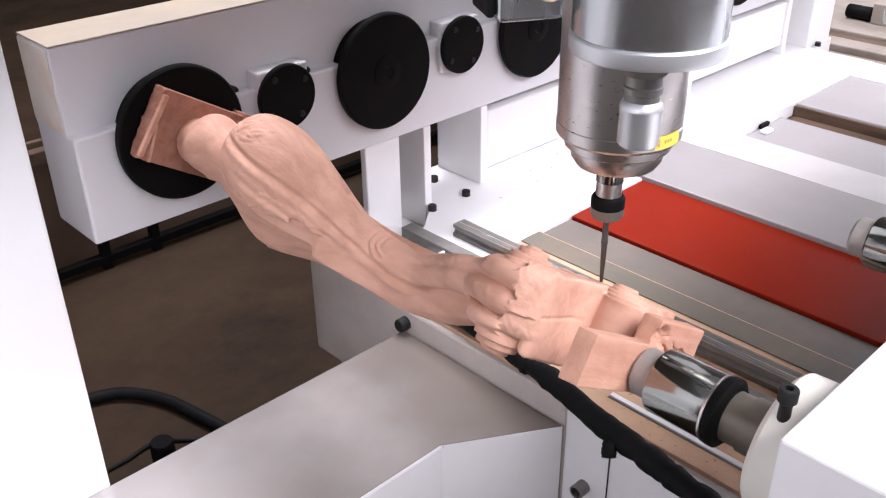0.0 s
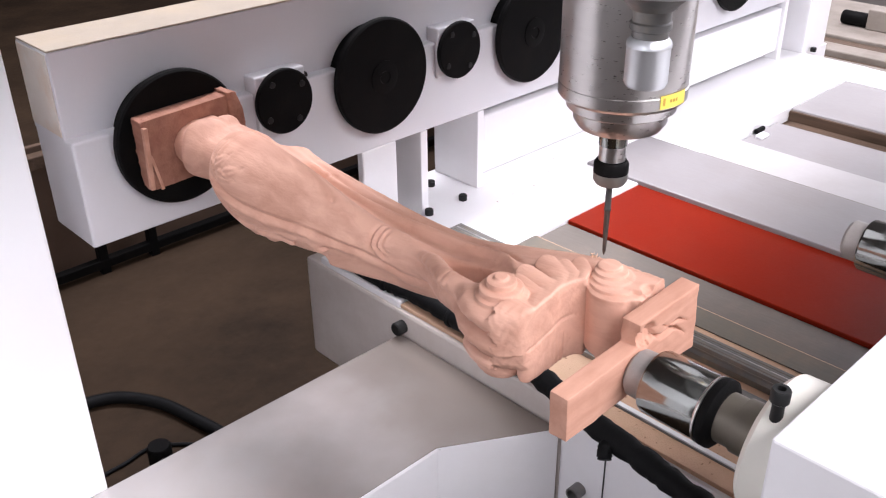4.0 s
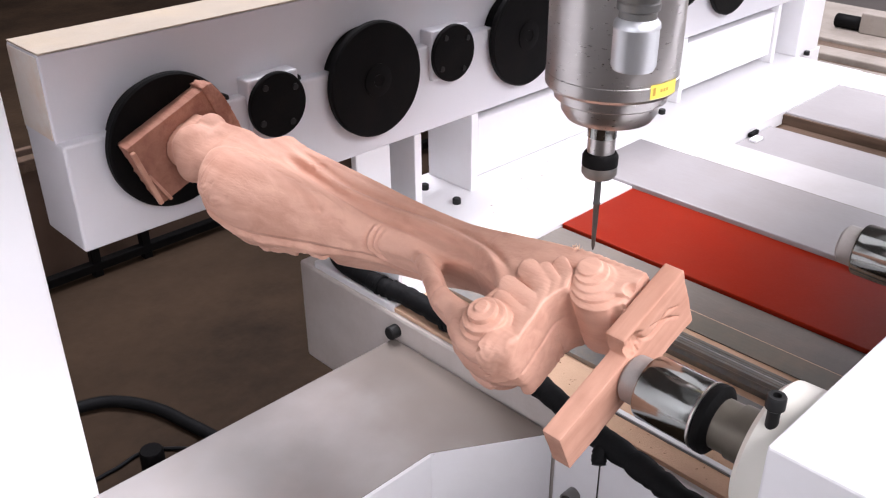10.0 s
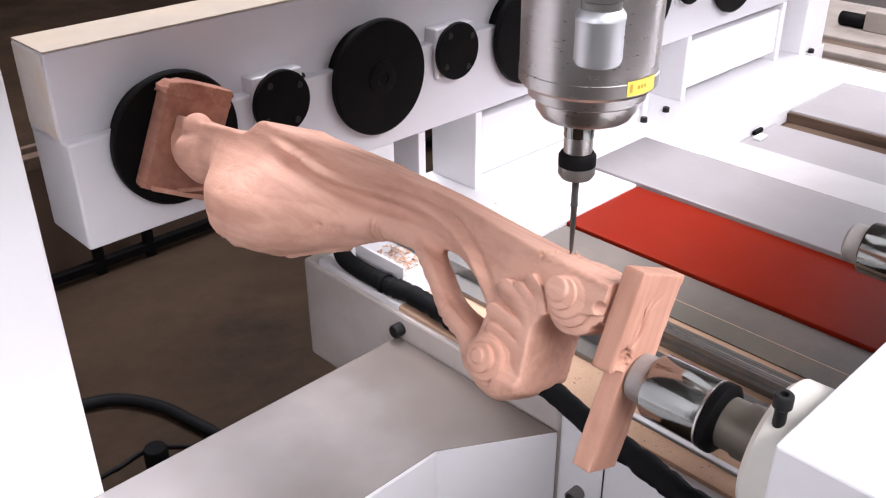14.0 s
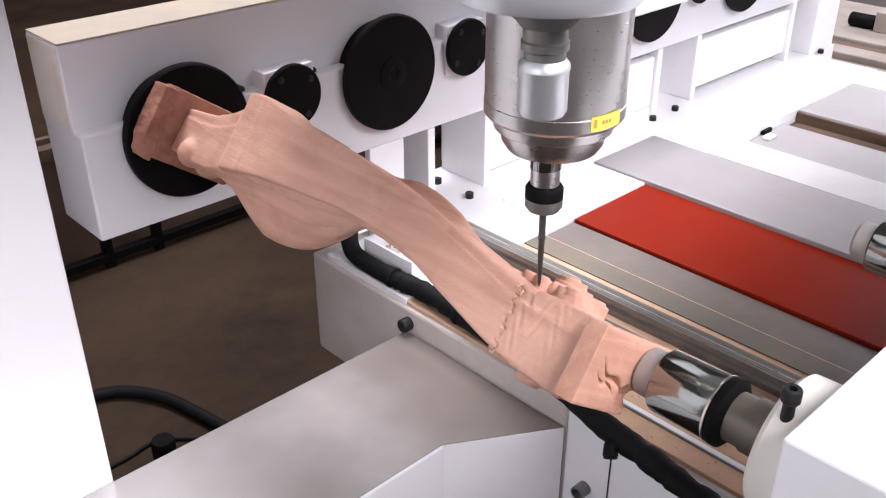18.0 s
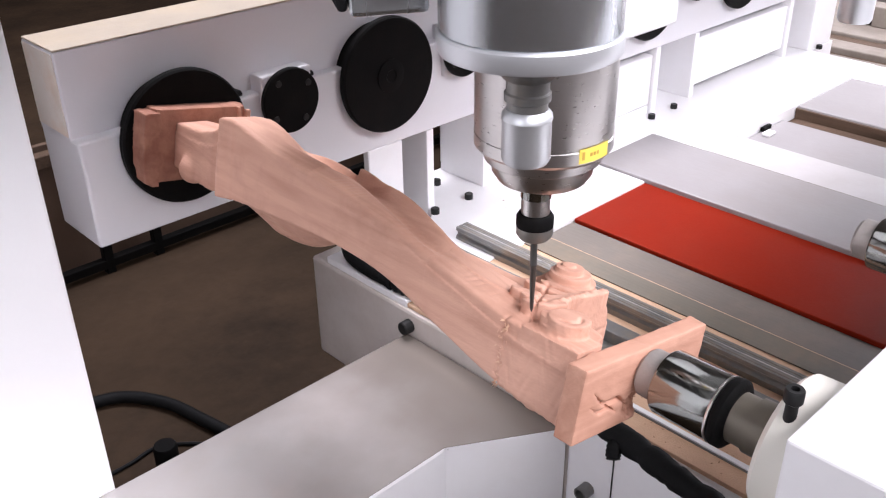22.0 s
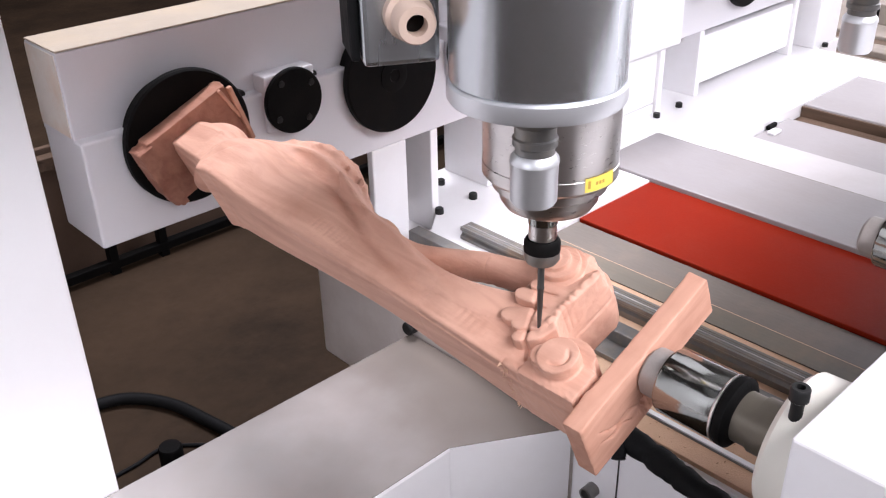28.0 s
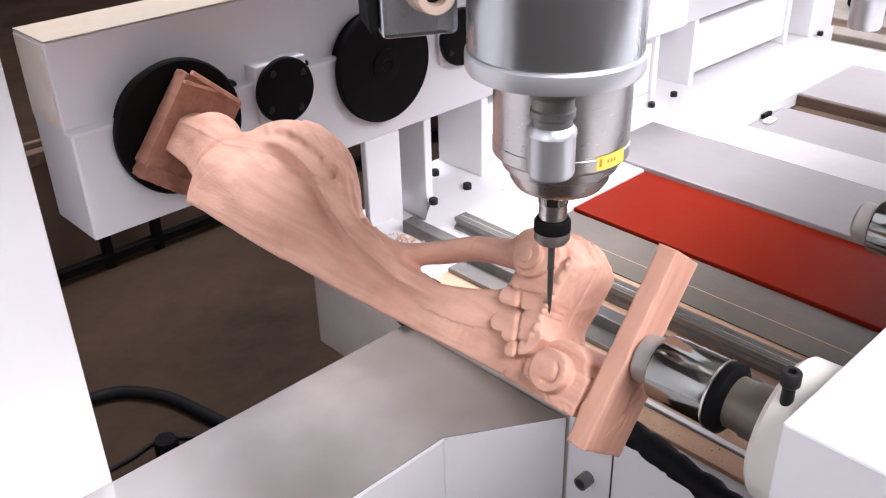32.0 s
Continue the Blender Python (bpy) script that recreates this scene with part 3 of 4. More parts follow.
    k = part("lock_screw", lathe([(0.0055, 0.050), (0.005, 0.070), (0.0055, 0.074), (0.0078, 0.076), (0.0078, 0.086), (0.0068, 0.0875), (0.0036, 0.0875), (0.0036, 0.083)], Matrix.Translation((-0.034, -0.975, -0.008)), 24), M_BOLT, t, "black lock screw")
    crisp(k)
    return t


tailstock(0.0)
tailstock(SP, 0.018)

# ---- the carved leg ----


def smax(a, b, k):
    h = np.clip(0.5 - 0.5 * (b - a) / k, 0, 1)
    return b * (1 - h) + a * h + k * h * (1 - h)


def smin(a, b, k):
    return -smax(-a, -b, k)


def curve(s, xs, ys):
    """Smooth curve through a few knots."""
    xs, ys = np.array(xs, float), np.array(ys, float)
    d = np.gradient(ys, xs)
    i = np.clip(np.searchsorted(xs, s) - 1, 0, len(xs) - 2)
    h = xs[i + 1] - xs[i]
    t = np.clip((s - xs[i]) / h, 0, 1)
    return (2 * t ** 3 - 3 * t ** 2 + 1) * ys[i] + (t ** 3 - 2 * t ** 2 + t) * h * d[i] + (-2 * t ** 3 + 3 * t ** 2) * ys[i + 1] + (t ** 3 - t ** 2) * h * d[i + 1]


def sector(x, a, b, soft):
    """1 between a and b, falling to 0 outside over soft."""
    return np.clip((x - a) / soft, 0, 1) * np.clip((b - x) / soft, 0, 1)


def leg_field(s, u, v):
    """Rough form of the leg: s along the axis, u from belly to flat back, v sideways."""
    belly = curve(s, [0.03, 0.06, 0.09, 0.125, 0.150, 0.168, 0.190, 0.24, 0.30, 0.36, 0.41, 0.45, 0.50, 0.54, 0.58, 0.61, 0.64, 0.66, 0.68, 0.70, 0.715, 0.735, 0.80],
                  [-0.03, -0.036, -0.036, -0.028, -0.032, -0.050, -0.066, -0.080, -0.074, -0.047, -0.018, 0.004, 0.003, -0.006, -0.020, -0.031, -0.039, -0.054, -0.067, -0.072, -0.068, -0.054, -0.03])
    at_b = [0.03, 0.12, 0.15, 0.17, 0.20, 0.28, 0.35, 0.43, 0.54, 0.615, 0.67, 0.72, 0.80]
    mid_b = curve(s, at_b, [0, 0, 0.008, 0.016, 0.022, 0.018, 0.002, -0.020, -0.029, 0.002, 0.012, 0.014, 0.014])
    half_b = curve(s, at_b, [0.034, 0.033, 0.037, 0.044, 0.052, 0.059, 0.048, 0.034, 0.032, 0.034, 0.034, 0.032, 0.032])
    mid_t = curve(s, [0.03, 0.12, 0.155, 0.18, 0.32, 0.38, 0.44, 0.54, 0.63, 0.71, 0.80], [0, -0.006, -0.014, -0.026, -0.038, -0.038, -0.0375, -0.029, -0.008, 0.010, 0.018])
    half_t = curve(s, [0.03, 0.12, 0.155, 0.18, 0.32, 0.38, 0.44, 0.54, 0.63, 0.71, 0.80], [0.034, 0.040, 0.044, 0.050, 0.042, 0.037, 0.033, 0.030, 0.033, 0.036, 0.037])
    f = np.clip((u + 0.02 + 0.006 * np.clip((0.33 - s) / 0.05, 0, 1) + 0.024 * np.clip((0.31 - s) / 0.07, 0, 1) * np.clip(-v / 0.03, 0, 1)) / 0.08, 0, 1)
    f = f * f * (3 - 2 * f)
    mid, half = mid_b * (1 - f) + mid_t * f, half_b * (1 - f) + half_t * f
    top = curve(s, [0.03, 0.10, 0.15, 0.185, 0.20, 0.23, 0.80], [0.040, 0.046, 0.054, 0.060, 0.077, 0.079, 0.079])
    side = np.abs(v - mid) - half
    body = smax(side, belly - u, 0.010 + 0.046 * (1 - f) * np.clip((0.66 - s) / 0.08, 0.30, 1))
    body = smax(body, u - top, 0.004)
    return body, mid, side, belly


def carve(s, u, v):
    body, mid, edge, belly = leg_field(s, u, v)
    clear = np.clip((u - belly - 0.012) / 0.016, 0, 1)
    skin = np.clip((edge + 0.014) / 0.010, 0, 1)
    near, far = (v > mid), (v <= mid)
    # open window between the back and the curved limb
    inner = curve(s, [0.40, 0.47, 0.52, 0.557, 0.582, 0.608, 0.631, 0.66, 0.70], [-0.03, 0.002, 0.020, 0.026, 0.027, 0.023, 0.016, 0.004, -0.022])
    void = np.maximum(np.maximum(u - inner, 0.468 - s), s - 0.667)
    body = smax(body, -void, 0.006)
    # curved limb, a broad band that swells into knee and foot
    lu = curve(s, [0.36, 0.44, 0.476, 0.52, 0.56, 0.59, 0.637, 0.68], [-0.022, 0.016, 0.022, 0.017, -0.004, -0.022, -0.036, -0.045])
    lv = curve(s, [0.36, 0.42, 0.48, 0.56, 0.62, 0.68], [-0.022, -0.030, -0.026, -0.005, 0.009, 0.013])
    thick = 0.0130 + 0.005 * np.clip((s - 0.600) / 0.06, 0, 1) ** 2 + 0.005 * np.clip((0.505 - s) / 0.12, 0, 1)
    limb = np.sqrt((u - lu) ** 2 * 0.85 + (v - lv) ** 2 * 0.42) - thick
    scallop = np.abs(np.sin(s * 215 + 0.5 * np.sin(s * 63)))
    limb = limb - 0.0030 * np.exp(-(((v - lv) - 0.016) / 0.0050) ** 2) * (0.45 + 0.55 * scallop * np.clip(0.7 + 0.5 * np.sin(s * 97), 0, 1)) * (u < lu + 0.010)
    limb = limb + 0.0022 * np.exp(-(((v - lv) - 0.006) / 0.0035) ** 2) * (u < lu + 0.006)
    body = smin(body, np.maximum(limb, np.abs(s - 0.525) - 0.145) * 0.9, 0.012)
    # raised rims that run down from the knee, with a hollow beside each
    rim_n = curve(s, [0.20, 0.28, 0.34, 0.42, 0.50, 0.56, 0.62, 0.667, 0.72], [0.060, 0.054, 0.047, 0.052, 0.058, 0.053, 0.036, 0.012, -0.02])
    rim_f = curve(s, [0.20, 0.26, 0.324, 0.40, 0.438, 0.482, 0.528, 0.564, 0.611, 0.67, 0.716], [-0.022, -0.036, -0.031, -0.009, 0.006, 0.021, 0.031, 0.038, 0.039, 0.029, 0.004])
    along = sector(s, 0.225, 0.672, 0.04)
    d = u - rim_n
    body = body - 1.25 * along * near * skin * 0.0055 * np.exp(-(d / 0.0055) ** 2)
    body = body + 1.25 * along * near * skin * clear * (0.0090 * np.exp(-((d + 0.0135) / 0.007) ** 2) + 0.0030 * np.exp(-((d - 0.011) / 0.004) ** 2))
    # on the flowered side a rope-like crest with a broad trough towards the smooth cheek
    d = u - rim_f
    shell = far * np.clip((body + 0.016) / 0.008, 0, 1) * np.clip((mid - v - 0.006) / 0.012, 0, 1)
    firm = 1 + 0.45 * np.clip((s - 0.38) / 0.05, 0, 1)
    body = body + shell * firm * sector(s, 0.225, 0.615, 0.04) * (0.0062 * np.exp(-((d - 0.0165) / 0.0095) ** 2) - 0.0058 * np.exp(-(d / 0.0055) ** 2))
    body = body + shell * sector(s, 0.225, 0.47, 0.05) * (0.0030 * np.exp(-((d + 0.0125) / 0.0055) ** 2) - 0.0020 * np.exp(-((d + 0.0225) / 0.0045) ** 2))
    above = 1 - np.clip((mid - v - 0.006) / 0.016, 0, 1) * (1 - np.clip((-0.004 - d) / 0.012, 0, 1))
    # shallow second hollow on the carved cheek
    body = body + sector(s, 0.47, 0.61, 0.05) * near * skin * 0.008 * np.exp(-((u - rim_n + 0.030) / 0.012) ** 2)
    # groove that parts the smooth cheek from the flowered one, with a second rib below it
    front = np.clip((0.030 - u) / 0.02, 0, 1) * above
    part_v = curve(s, [0.17, 0.22, 0.283, 0.33, 0.373, 0.41, 0.447, 0.52, 0.60], [0.040, 0.030, 0.016, 0.007, -0.005, -0.020, -0.033, -0.041, -0.030])
    d = v - part_v
    run = sector(s, 0.19, 0.56, 0.03) * front
    body = body + run * (0.0034 * np.exp(-(d / 0.0034) ** 2) - 0.0030 * np.exp(-((d + 0.009) / 0.0050) ** 2) - 0.0008 * np.exp(-((d - 0.006) / 0.003) ** 2))
    body = body + run * sector(s, 0.22, 0.50, 0.05) * (0.0018 * np.exp(-((d + 0.030) / 0.0036) ** 2) - 0.0012 * np.exp(-((d + 0.038) / 0.0050) ** 2))
    # flower heads and leaflets along the strip between the ribs
    for ks, kd, kr, kn in ((0.357, -0.018, 0.0125, 5), (0.262, -0.022, 0.0115, 6), (0.415, -0.015, 0.0085, 5)):
        ds, dv = s - ks, d - kd
        r0, th = np.sqrt(ds ** 2 + dv ** 2), np.arctan2(dv, ds)
        head = np.exp(-(r0 / kr) ** 4)
        body = body + front * head * (0.0016 - 0.0030 * np.abs(np.cos(kn * 0.5 * th)) * np.clip(r0 / kr, 0, 1)) - 0.0030 * front * np.exp(-(r0 / (0.30 * kr)) ** 2)
    for ks, kd, kl, kw, ka in ((0.306, -0.030, 0.019, 0.0075, 0.5), (0.318, -0.014, 0.016, 0.0060, -0.4), (0.232, -0.012, 0.017, 0.0060, -0.5), (0.388, -0.022, 0.015, 0.0052, 0.4),
                               (0.232, 0.030, 0.022, 0.0065, 0.75), (0.248, 0.020, 0.024, 0.0070, 0.25), (0.226, 0.044, 0.020, 0.0065, 1.25), (0.262, 0.033, 0.020, 0.0060, 0.55), (0.215, 0.016, 0.018, 0.0060, -0.3)):
        ds, dv = s - ks, d - kd
        al, ac = ds * math.cos(ka) + dv * math.sin(ka), -ds * math.sin(ka) + dv * math.cos(ka)
        wide = kw * np.clip(1 - 0.6 * al / kl, 0.2, 1.5)
        pad = np.clip(1 - (al / kl) ** 2, 0, 1) * np.exp(-(ac / wide) ** 4)
        rim = np.exp(-(((ac / wide) ** 2 + (al / kl) ** 2 - 1) / 0.35) ** 2)
        body = body + front * (0.0011 * rim - 0.0019 * pad + 0.0013 * pad * np.exp(-(ac / 0.0013) ** 2))
    # petals of the flowered crown
    turn = np.arctan2(v - 0.010, -u)
    crown = sector(turn, -1.95, -0.30, 0.35) * sector(s, 0.185, 0.392, 0.03) * np.clip((0.03 - u) / 0.02, 0, 1) * above
    petal = np.sin(96 * s + 2.0 * turn) ** 2 - 0.5
    body = body + 0.0030 * crown * petal * (0.45 + 0.55 * np.abs(np.sin(2.6 * turn + 22 * s)))
    body = body - 0.0024 * crown * np.exp(-((np.sin(2.6 * turn + 22 * s)) / 0.22) ** 2)
    # step left by two passes of the cutter on the flat cheek
    pass_r = np.sqrt((s - 0.302) ** 2 + (u - 0.100) ** 2)
    body = body + 0.0014 * far * (v < mid - 0.02) * np.clip((pass_r - 0.098) / 0.002, 0, 1) * (u > rim_f + 0.016)
    # lobes of the capital above the knee
    fold = np.sin(120 * s + 2.5 * np.sin(60 * v)) * np.sin(100 * v + 45 * u)
    body = body + 0.0030 * sector(s, 0.085, 0.165, 0.02) * fold * np.clip((0.05 - u) / 0.03, 0, 1)
    # shell rings where the leaf springs from the knee
    ring = np.sqrt((s - 0.466) ** 2 + (v + 0.004) ** 2)
    half_ring = front * np.clip((0.466 - s) / 0.008, 0, 1) * np.clip((v + 0.036) / 0.012, 0, 1)
    for rr, dep in ((0.031, 0.0030), (0.023, 0.0026), (0.0155, 0.0020)):
        body = body + half_ring * (dep * np.exp(-((ring - rr) / 0.0024) ** 2) - 0.7 * dep * np.exp(-((ring - rr + 0.0045) / 0.0022) ** 2))
    for ks, ku, kr, kd in ((0.378, -0.008, 0.0036, 0.0042), (0.394, -0.005, 0.0050, 0.0018), (0.401, -0.002, 0.0036, 0.0016)):
        knot = np.sqrt((s - ks) ** 2 + (u - ku) ** 2)
        body = body + kd * near * np.exp(-(knot / kr) ** 2)
    row = u - (-0.013 + 0.18 * (s - 0.226))
    body = body + 0.0018 * near * skin * np.exp(-(row / 0.0028) ** 2) * sector(s, 0.222, 0.365, 0.01) * (0.5 + 0.5 * np.sin(s * 560 + 2 * np.sin(s * 90)))
    curl = np.sqrt((s - 0.288) ** 2 + (u - 0.055) ** 2)
    wind = np.arctan2(u - 0.055, s - 0.288)
    body = body + 0.0018 * near * skin * np.exp(-((curl - 0.008 - 0.0012 * wind) / 0.0024) ** 2) - 0.0022 * near * skin * np.exp(-(curl / 0.006) ** 2)
    # foot: four rolled toes that end at the flat sole
    ang = np.arctan2(u + 0.042, s - 0.692)
    sole = s - curve(u, [-0.12, -0.085, -0.064, -0.02, 0.012, 0.026, 0.05, 0.12], [0.690, 0.718, 0.733, 0.734, 0.733, 0.742, 0.80, 0.84])
    foot = np.clip((s - 0.630) / 0.028, 0, 1) * np.clip((-0.030 - u) / 0.022, 0, 1)
    lobe = np.abs(np.sin(math.pi * (v - 0.021) / 0.0275)) ** 0.6
    rag = 0.7085 + 0.0022 * np.sin(v * 410 + 1) + 0.0016 * np.sin(v * 930) + 0.003 * np.sin(v * 115)
    raw = np.clip((s - rag) / 0.0016, 0, 1)
    body = body - 0.0110 * foot * ((lobe - 0.25) * (1 - raw) + raw * np.where(v > 0.002 + 0.1 * (s - 0.72), 0.82, 0.42)) + 0.0005 * foot * raw * np.sin(v * 420 + 2 * np.sin(s * 300)) * np.sin(s * 520 + v * 130)
    mv = np.abs(v - 0.008)
    at = int(np.searchsorted(s[:, 0, 0], 0.655))
    S, U, W = s[at:], u[at:], mv[at:]
    # long leaves that fan out from the scroll to the sole, alike on both cheeks
    for tip, bend, root, rad, lift in (((0.686, -0.013), (0.717, -0.020), (0.728, -0.046), 0.0088, 0.0325), ((0.681, 0.004), (0.716, -0.002), (0.731, -0.034), 0.0100, 0.0335),
                                       ((0.687, 0.030), (0.714, 0.018), (0.733, -0.022), 0.0115, 0.0345), ((0.703, 0.036), (0.722, 0.026), (0.735, 0.000), 0.0090, 0.0355),
                                       ((0.714, 0.049), (0.727, 0.040), (0.735, 0.020), 0.0085, 0.0365)):
        flat, tilt = None, None
        for a, b in ((tip, bend), (bend, root)):
            ds, du = b[0] - a[0], b[1] - a[1]
            t = np.clip(((S - a[0]) * ds + (U - a[1]) * du) / (ds * ds + du * du), 0, 1)
            d2 = np.sqrt((S - a[0] - t * ds) ** 2 + (U - a[1] - t * du) ** 2)
            across = ((U - a[1]) * ds - (S - a[0]) * du) / math.hypot(ds, du)
            tilt = across if flat is None else np.where(d2 < flat, across, tilt)
            flat = d2 if flat is None else np.minimum(flat, d2)
        leaf = smax(flat - rad, W - lift - 0.009 - 0.30 * tilt + 22.0 * tilt ** 2, 0.0016)
        leaf = np.maximum(leaf, 0.014 - W)
        body[at:] = np.minimum(body[at:], leaf)
    # scroll: a stepped disc on each cheek
    for rad, top in ((0.0265, 0.041), (0.0220, 0.0485), (0.0150, 0.0545), (0.0075, 0.0570)):
        off = 0.0018 * (0.0255 - rad) / 0.01
        disc = smax(np.sqrt((s - 0.692 + off) ** 2 + (u + 0.042 - off) ** 2) - rad, mv - top, 0.0012)
        body = np.minimum(body, disc)
    # flat sole with one long check in it
    body = smax(body, sole + 0.0012 * np.exp(-((v - 0.012 - 0.1 * u) / 0.0018) ** 2) * (u < 0.02) * (u > -0.055), 0.003)
    arch = np.sqrt((s - 0.770) ** 2 + (u + 0.010) ** 2) - 0.026
    body = smax(body, -arch, 0.004)
    # end scroll: terraces that widen toward the bar
    for k in range(5):
        wave = 0.0006 * np.sin(ang * 9 + k)
        disc = smax(np.sqrt((s - 0.748 - 0.0040 * k) ** 2 + ((u - 0.055 + 0.0024 * k) * 1.05) ** 2) - 0.0125 - 0.0042 * k + wave, mv - 0.0525 + 0.0034 * k + 0.0030 * (k % 2) * (v < 0.008) + 0.0075 * (v < 0.008), 0.001)
        body = np.minimum(body, np.maximum(disc, u - 0.0785))
    # rolled end of the scroll on the flowered cheek, with a crescent cut into its face
    roll = np.sqrt((s - 0.762) ** 2 + (u - 0.050) ** 2)
    cres = np.exp(-((roll - 0.0105) / 0.0020) ** 2) * np.clip((s - 0.762 + 0.4 * (u - 0.050)) / 0.006, 0, 1)
    body = np.minimum(body, np.maximum(smax(roll - 0.0205, mv - 0.0475 + 0.0035 * cres, 0.0015), np.maximum(v - 0.008, u - 0.0785)))
    # cut line round the leaves and torn teeth along the sole's edge
    sweep = s - curve(u, [-0.06, -0.02, 0.0, 0.022, 0.040, 0.059, 0.08], [0.668, 0.684, 0.695, 0.7065, 0.7155, 0.727, 0.745])
    body = body + 0.0034 * (v < -0.006) * np.exp(-(sweep / 0.0022) ** 2) * sector(u, -0.012, 0.076, 0.015)
    teeth = np.abs(np.sin(u * 330 + 1.5 * np.sin(u * 95)))
    body = body - 0.0026 * teeth * (v < -0.002) * np.exp(-((s - 0.7285) / 0.0035) ** 2) * sector(u, -0.060, 0.040, 0.012)
    block = np.maximum(np.maximum(np.abs(s - 0.765) - 0.034, np.abs(u - 0.060) - 0.0185), np.abs(v - 0.010) - 0.035)
    body = smin(body, block, 0.003)
    tie = np.maximum(np.maximum(np.abs(s - 0.79) - 0.0128, np.abs(u - 0.056) - 0.018), np.abs(v - 0.012) - 0.026)
    body = np.minimum(body, tie)
    slot = np.minimum(np.sqrt((s - 0.794) ** 2 + (u - 0.030) ** 2), np.sqrt((s - 0.795) ** 2 + (u - 0.054) ** 2 + (np.maximum(0.045 - mv, 0)) ** 2)) - 0.0068
    body = smax(body, -slot, 0.002)
    # kerf where the finished cut meets the blank
    kerf = s - 0.712 - 0.0022 * np.sin(v * 330) - 0.0015 * np.sin(v * 790 + 2)
    body = body + 0.0016 * np.exp(-(kerf / 0.0020) ** 2) * np.clip((u - 0.07) / 0.004, 0, 1) + 0.0010 * (kerf < 0) * np.clip((u - 0.07) / 0.004, 0, 1) * (s > 0.24)
    # coarse torn grain on the uncut end and hairline checks along the spine
    rough = np.sin(s * 310 + 4 * np.sin(u * 210)) * np.sin(v * 270 + 3 * np.sin(s * 160))
    body = body + 0.0006 * rough * np.clip((s - 0.716) / 0.006, 0, 1) * np.clip((u - 0.064) / 0.010, 0, 1)
    # cutter chatter along the spine edge
    tick = np.sin(s * 760 + u * 260 + 4 * np.sin(u * 60) + 2 * np.sin(s * 41))
    body = body + 0.0011 * np.clip(0.75 + np.sin(s * 57 + 1), 0, 1) * np.maximum(tick, 0) * sector(s, 0.36, 0.70, 0.06) * np.exp(-((u - 0.060) / 0.014) ** 2) * (v < mid)
    # turned knob at the top end
    kb = np.sqrt(((s - 0.080) / 0.95) ** 2 + (u + 0.002) ** 2 + (v * 0.92 - 0.004) ** 2) - 0.040
    kb = kb + 0.0025 * np.cos(np.arctan2(v, u) * 3 + s * 70)
    kb2 = np.sqrt((s - 0.075) ** 2 + (u - 0.034) ** 2 + (v - 0.024) ** 2) - 0.021
    neck = np.maximum(np.sqrt(u ** 2 + v ** 2) - 0.031, np.abs(s - 0.085) - 0.075)
    body = smin(body, smin(smin(kb, kb2, 0.004), neck, 0.008), 0.006)
    return np.maximum(np.maximum(body, 0.03 - s), np.maximum(s - 0.8025, np.where(np.abs(v - 0.012) > 0.027, s - 0.797, -1)))


def surface_net(field, lo, hi, step):
    """One smooth closed skin over the zero level of a field, on a regular grid."""
    ax = [np.arange(a, b + step, step) for a, b in zip(lo, hi)]
    g = field(*np.meshgrid(*ax, indexing="ij"))
    ins = g < 0
    c = np.zeros(tuple(n - 1 for n in g.shape), int)
    for i in (0, 1):
        for j in (0, 1):
            for k in (0, 1):
                c += ins[i:g.shape[0] - 1 + i, j:g.shape[1] - 1 + j, k:g.shape[2] - 1 + k]
    cells = np.argwhere((c > 0) & (c < 8))
    index = -np.ones(c.shape, int)
    index[tuple(cells.T)] = np.arange(len(cells))
    acc, cnt = np.zeros((len(cells), 3)), np.zeros(len(cells))
    corner = [(i, j, k) for i in (0, 1) for j in (0, 1) for k in (0, 1)]
    for a in corner:
        for b in corner:
            if sum(b) - sum(a) == 1 and all(y >= x for x, y in zip(a, b)):
                fa, fb = g[tuple((cells + a).T)], g[tuple((cells + b).T)]
                cross = (fa < 0) != (fb < 0)
                t = np.where(cross, fa / np.where(cross, fa - fb, 1), 0)
                pt = np.array(a) + t[:, None] * (np.array(b) - np.array(a))
                acc[cross] += pt[cross]
                cnt[cross] += 1
    verts = (cells + acc / cnt[:, None]) * step + np.array([x[0] for x in ax])
    quads = []
    for d in range(3):
        e1, e2 = (d + 1) % 3, (d + 2) % 3
        n = [slice(1, -1)] * 3
        n[d] = slice(0, -1)
        m = [slice(1, -1)] * 3
        m[d] = slice(1, None)
        fa, fb = ins[tuple(n)], ins[tuple(m)]
        for flip in (False, True):
            ed = np.argwhere((fa & ~fb) if not flip else (~fa & fb))
            off = np.ones(3, int)
            off[d] = 0
            ed = ed + off
            q = []
            for o1, o2 in ((0, 0), (1, 0), (1, 1), (0, 1)):
                w = ed.copy()
                w[:, e1] -= o1
                w[:, e2] -= o2
                q.append(index[tuple(w.T)])
            q = np.array(q).T
            quads.append(q[:, ::-1] if flip else q)
    return verts, np.concatenate(quads)


def grit(s, u, v, k):
    """Uneven torn surface at a few sizes."""
    return np.sin(s * 2.1 * k + 3 * np.sin(u * k)) * np.sin(u * 1.7 * k + 2 * np.sin(v * 1.3 * k)) * np.sin(v * 1.9 * k + 1.0)


def solid(s, u, v, b):
    return np.maximum(np.maximum(np.maximum(b[0] - s, s - b[1]), np.maximum(b[2] - u, u - b[3])), np.maximum(b[4] - v, v - b[5]))


def rough_block(s, u, v):
    rim = np.clip((np.abs(u) - 0.045) / 0.03, 0.25, 1)
    a = solid(s, u, v, (0.0005, 0.030, -0.075, 0.070, -0.052, 0.055))
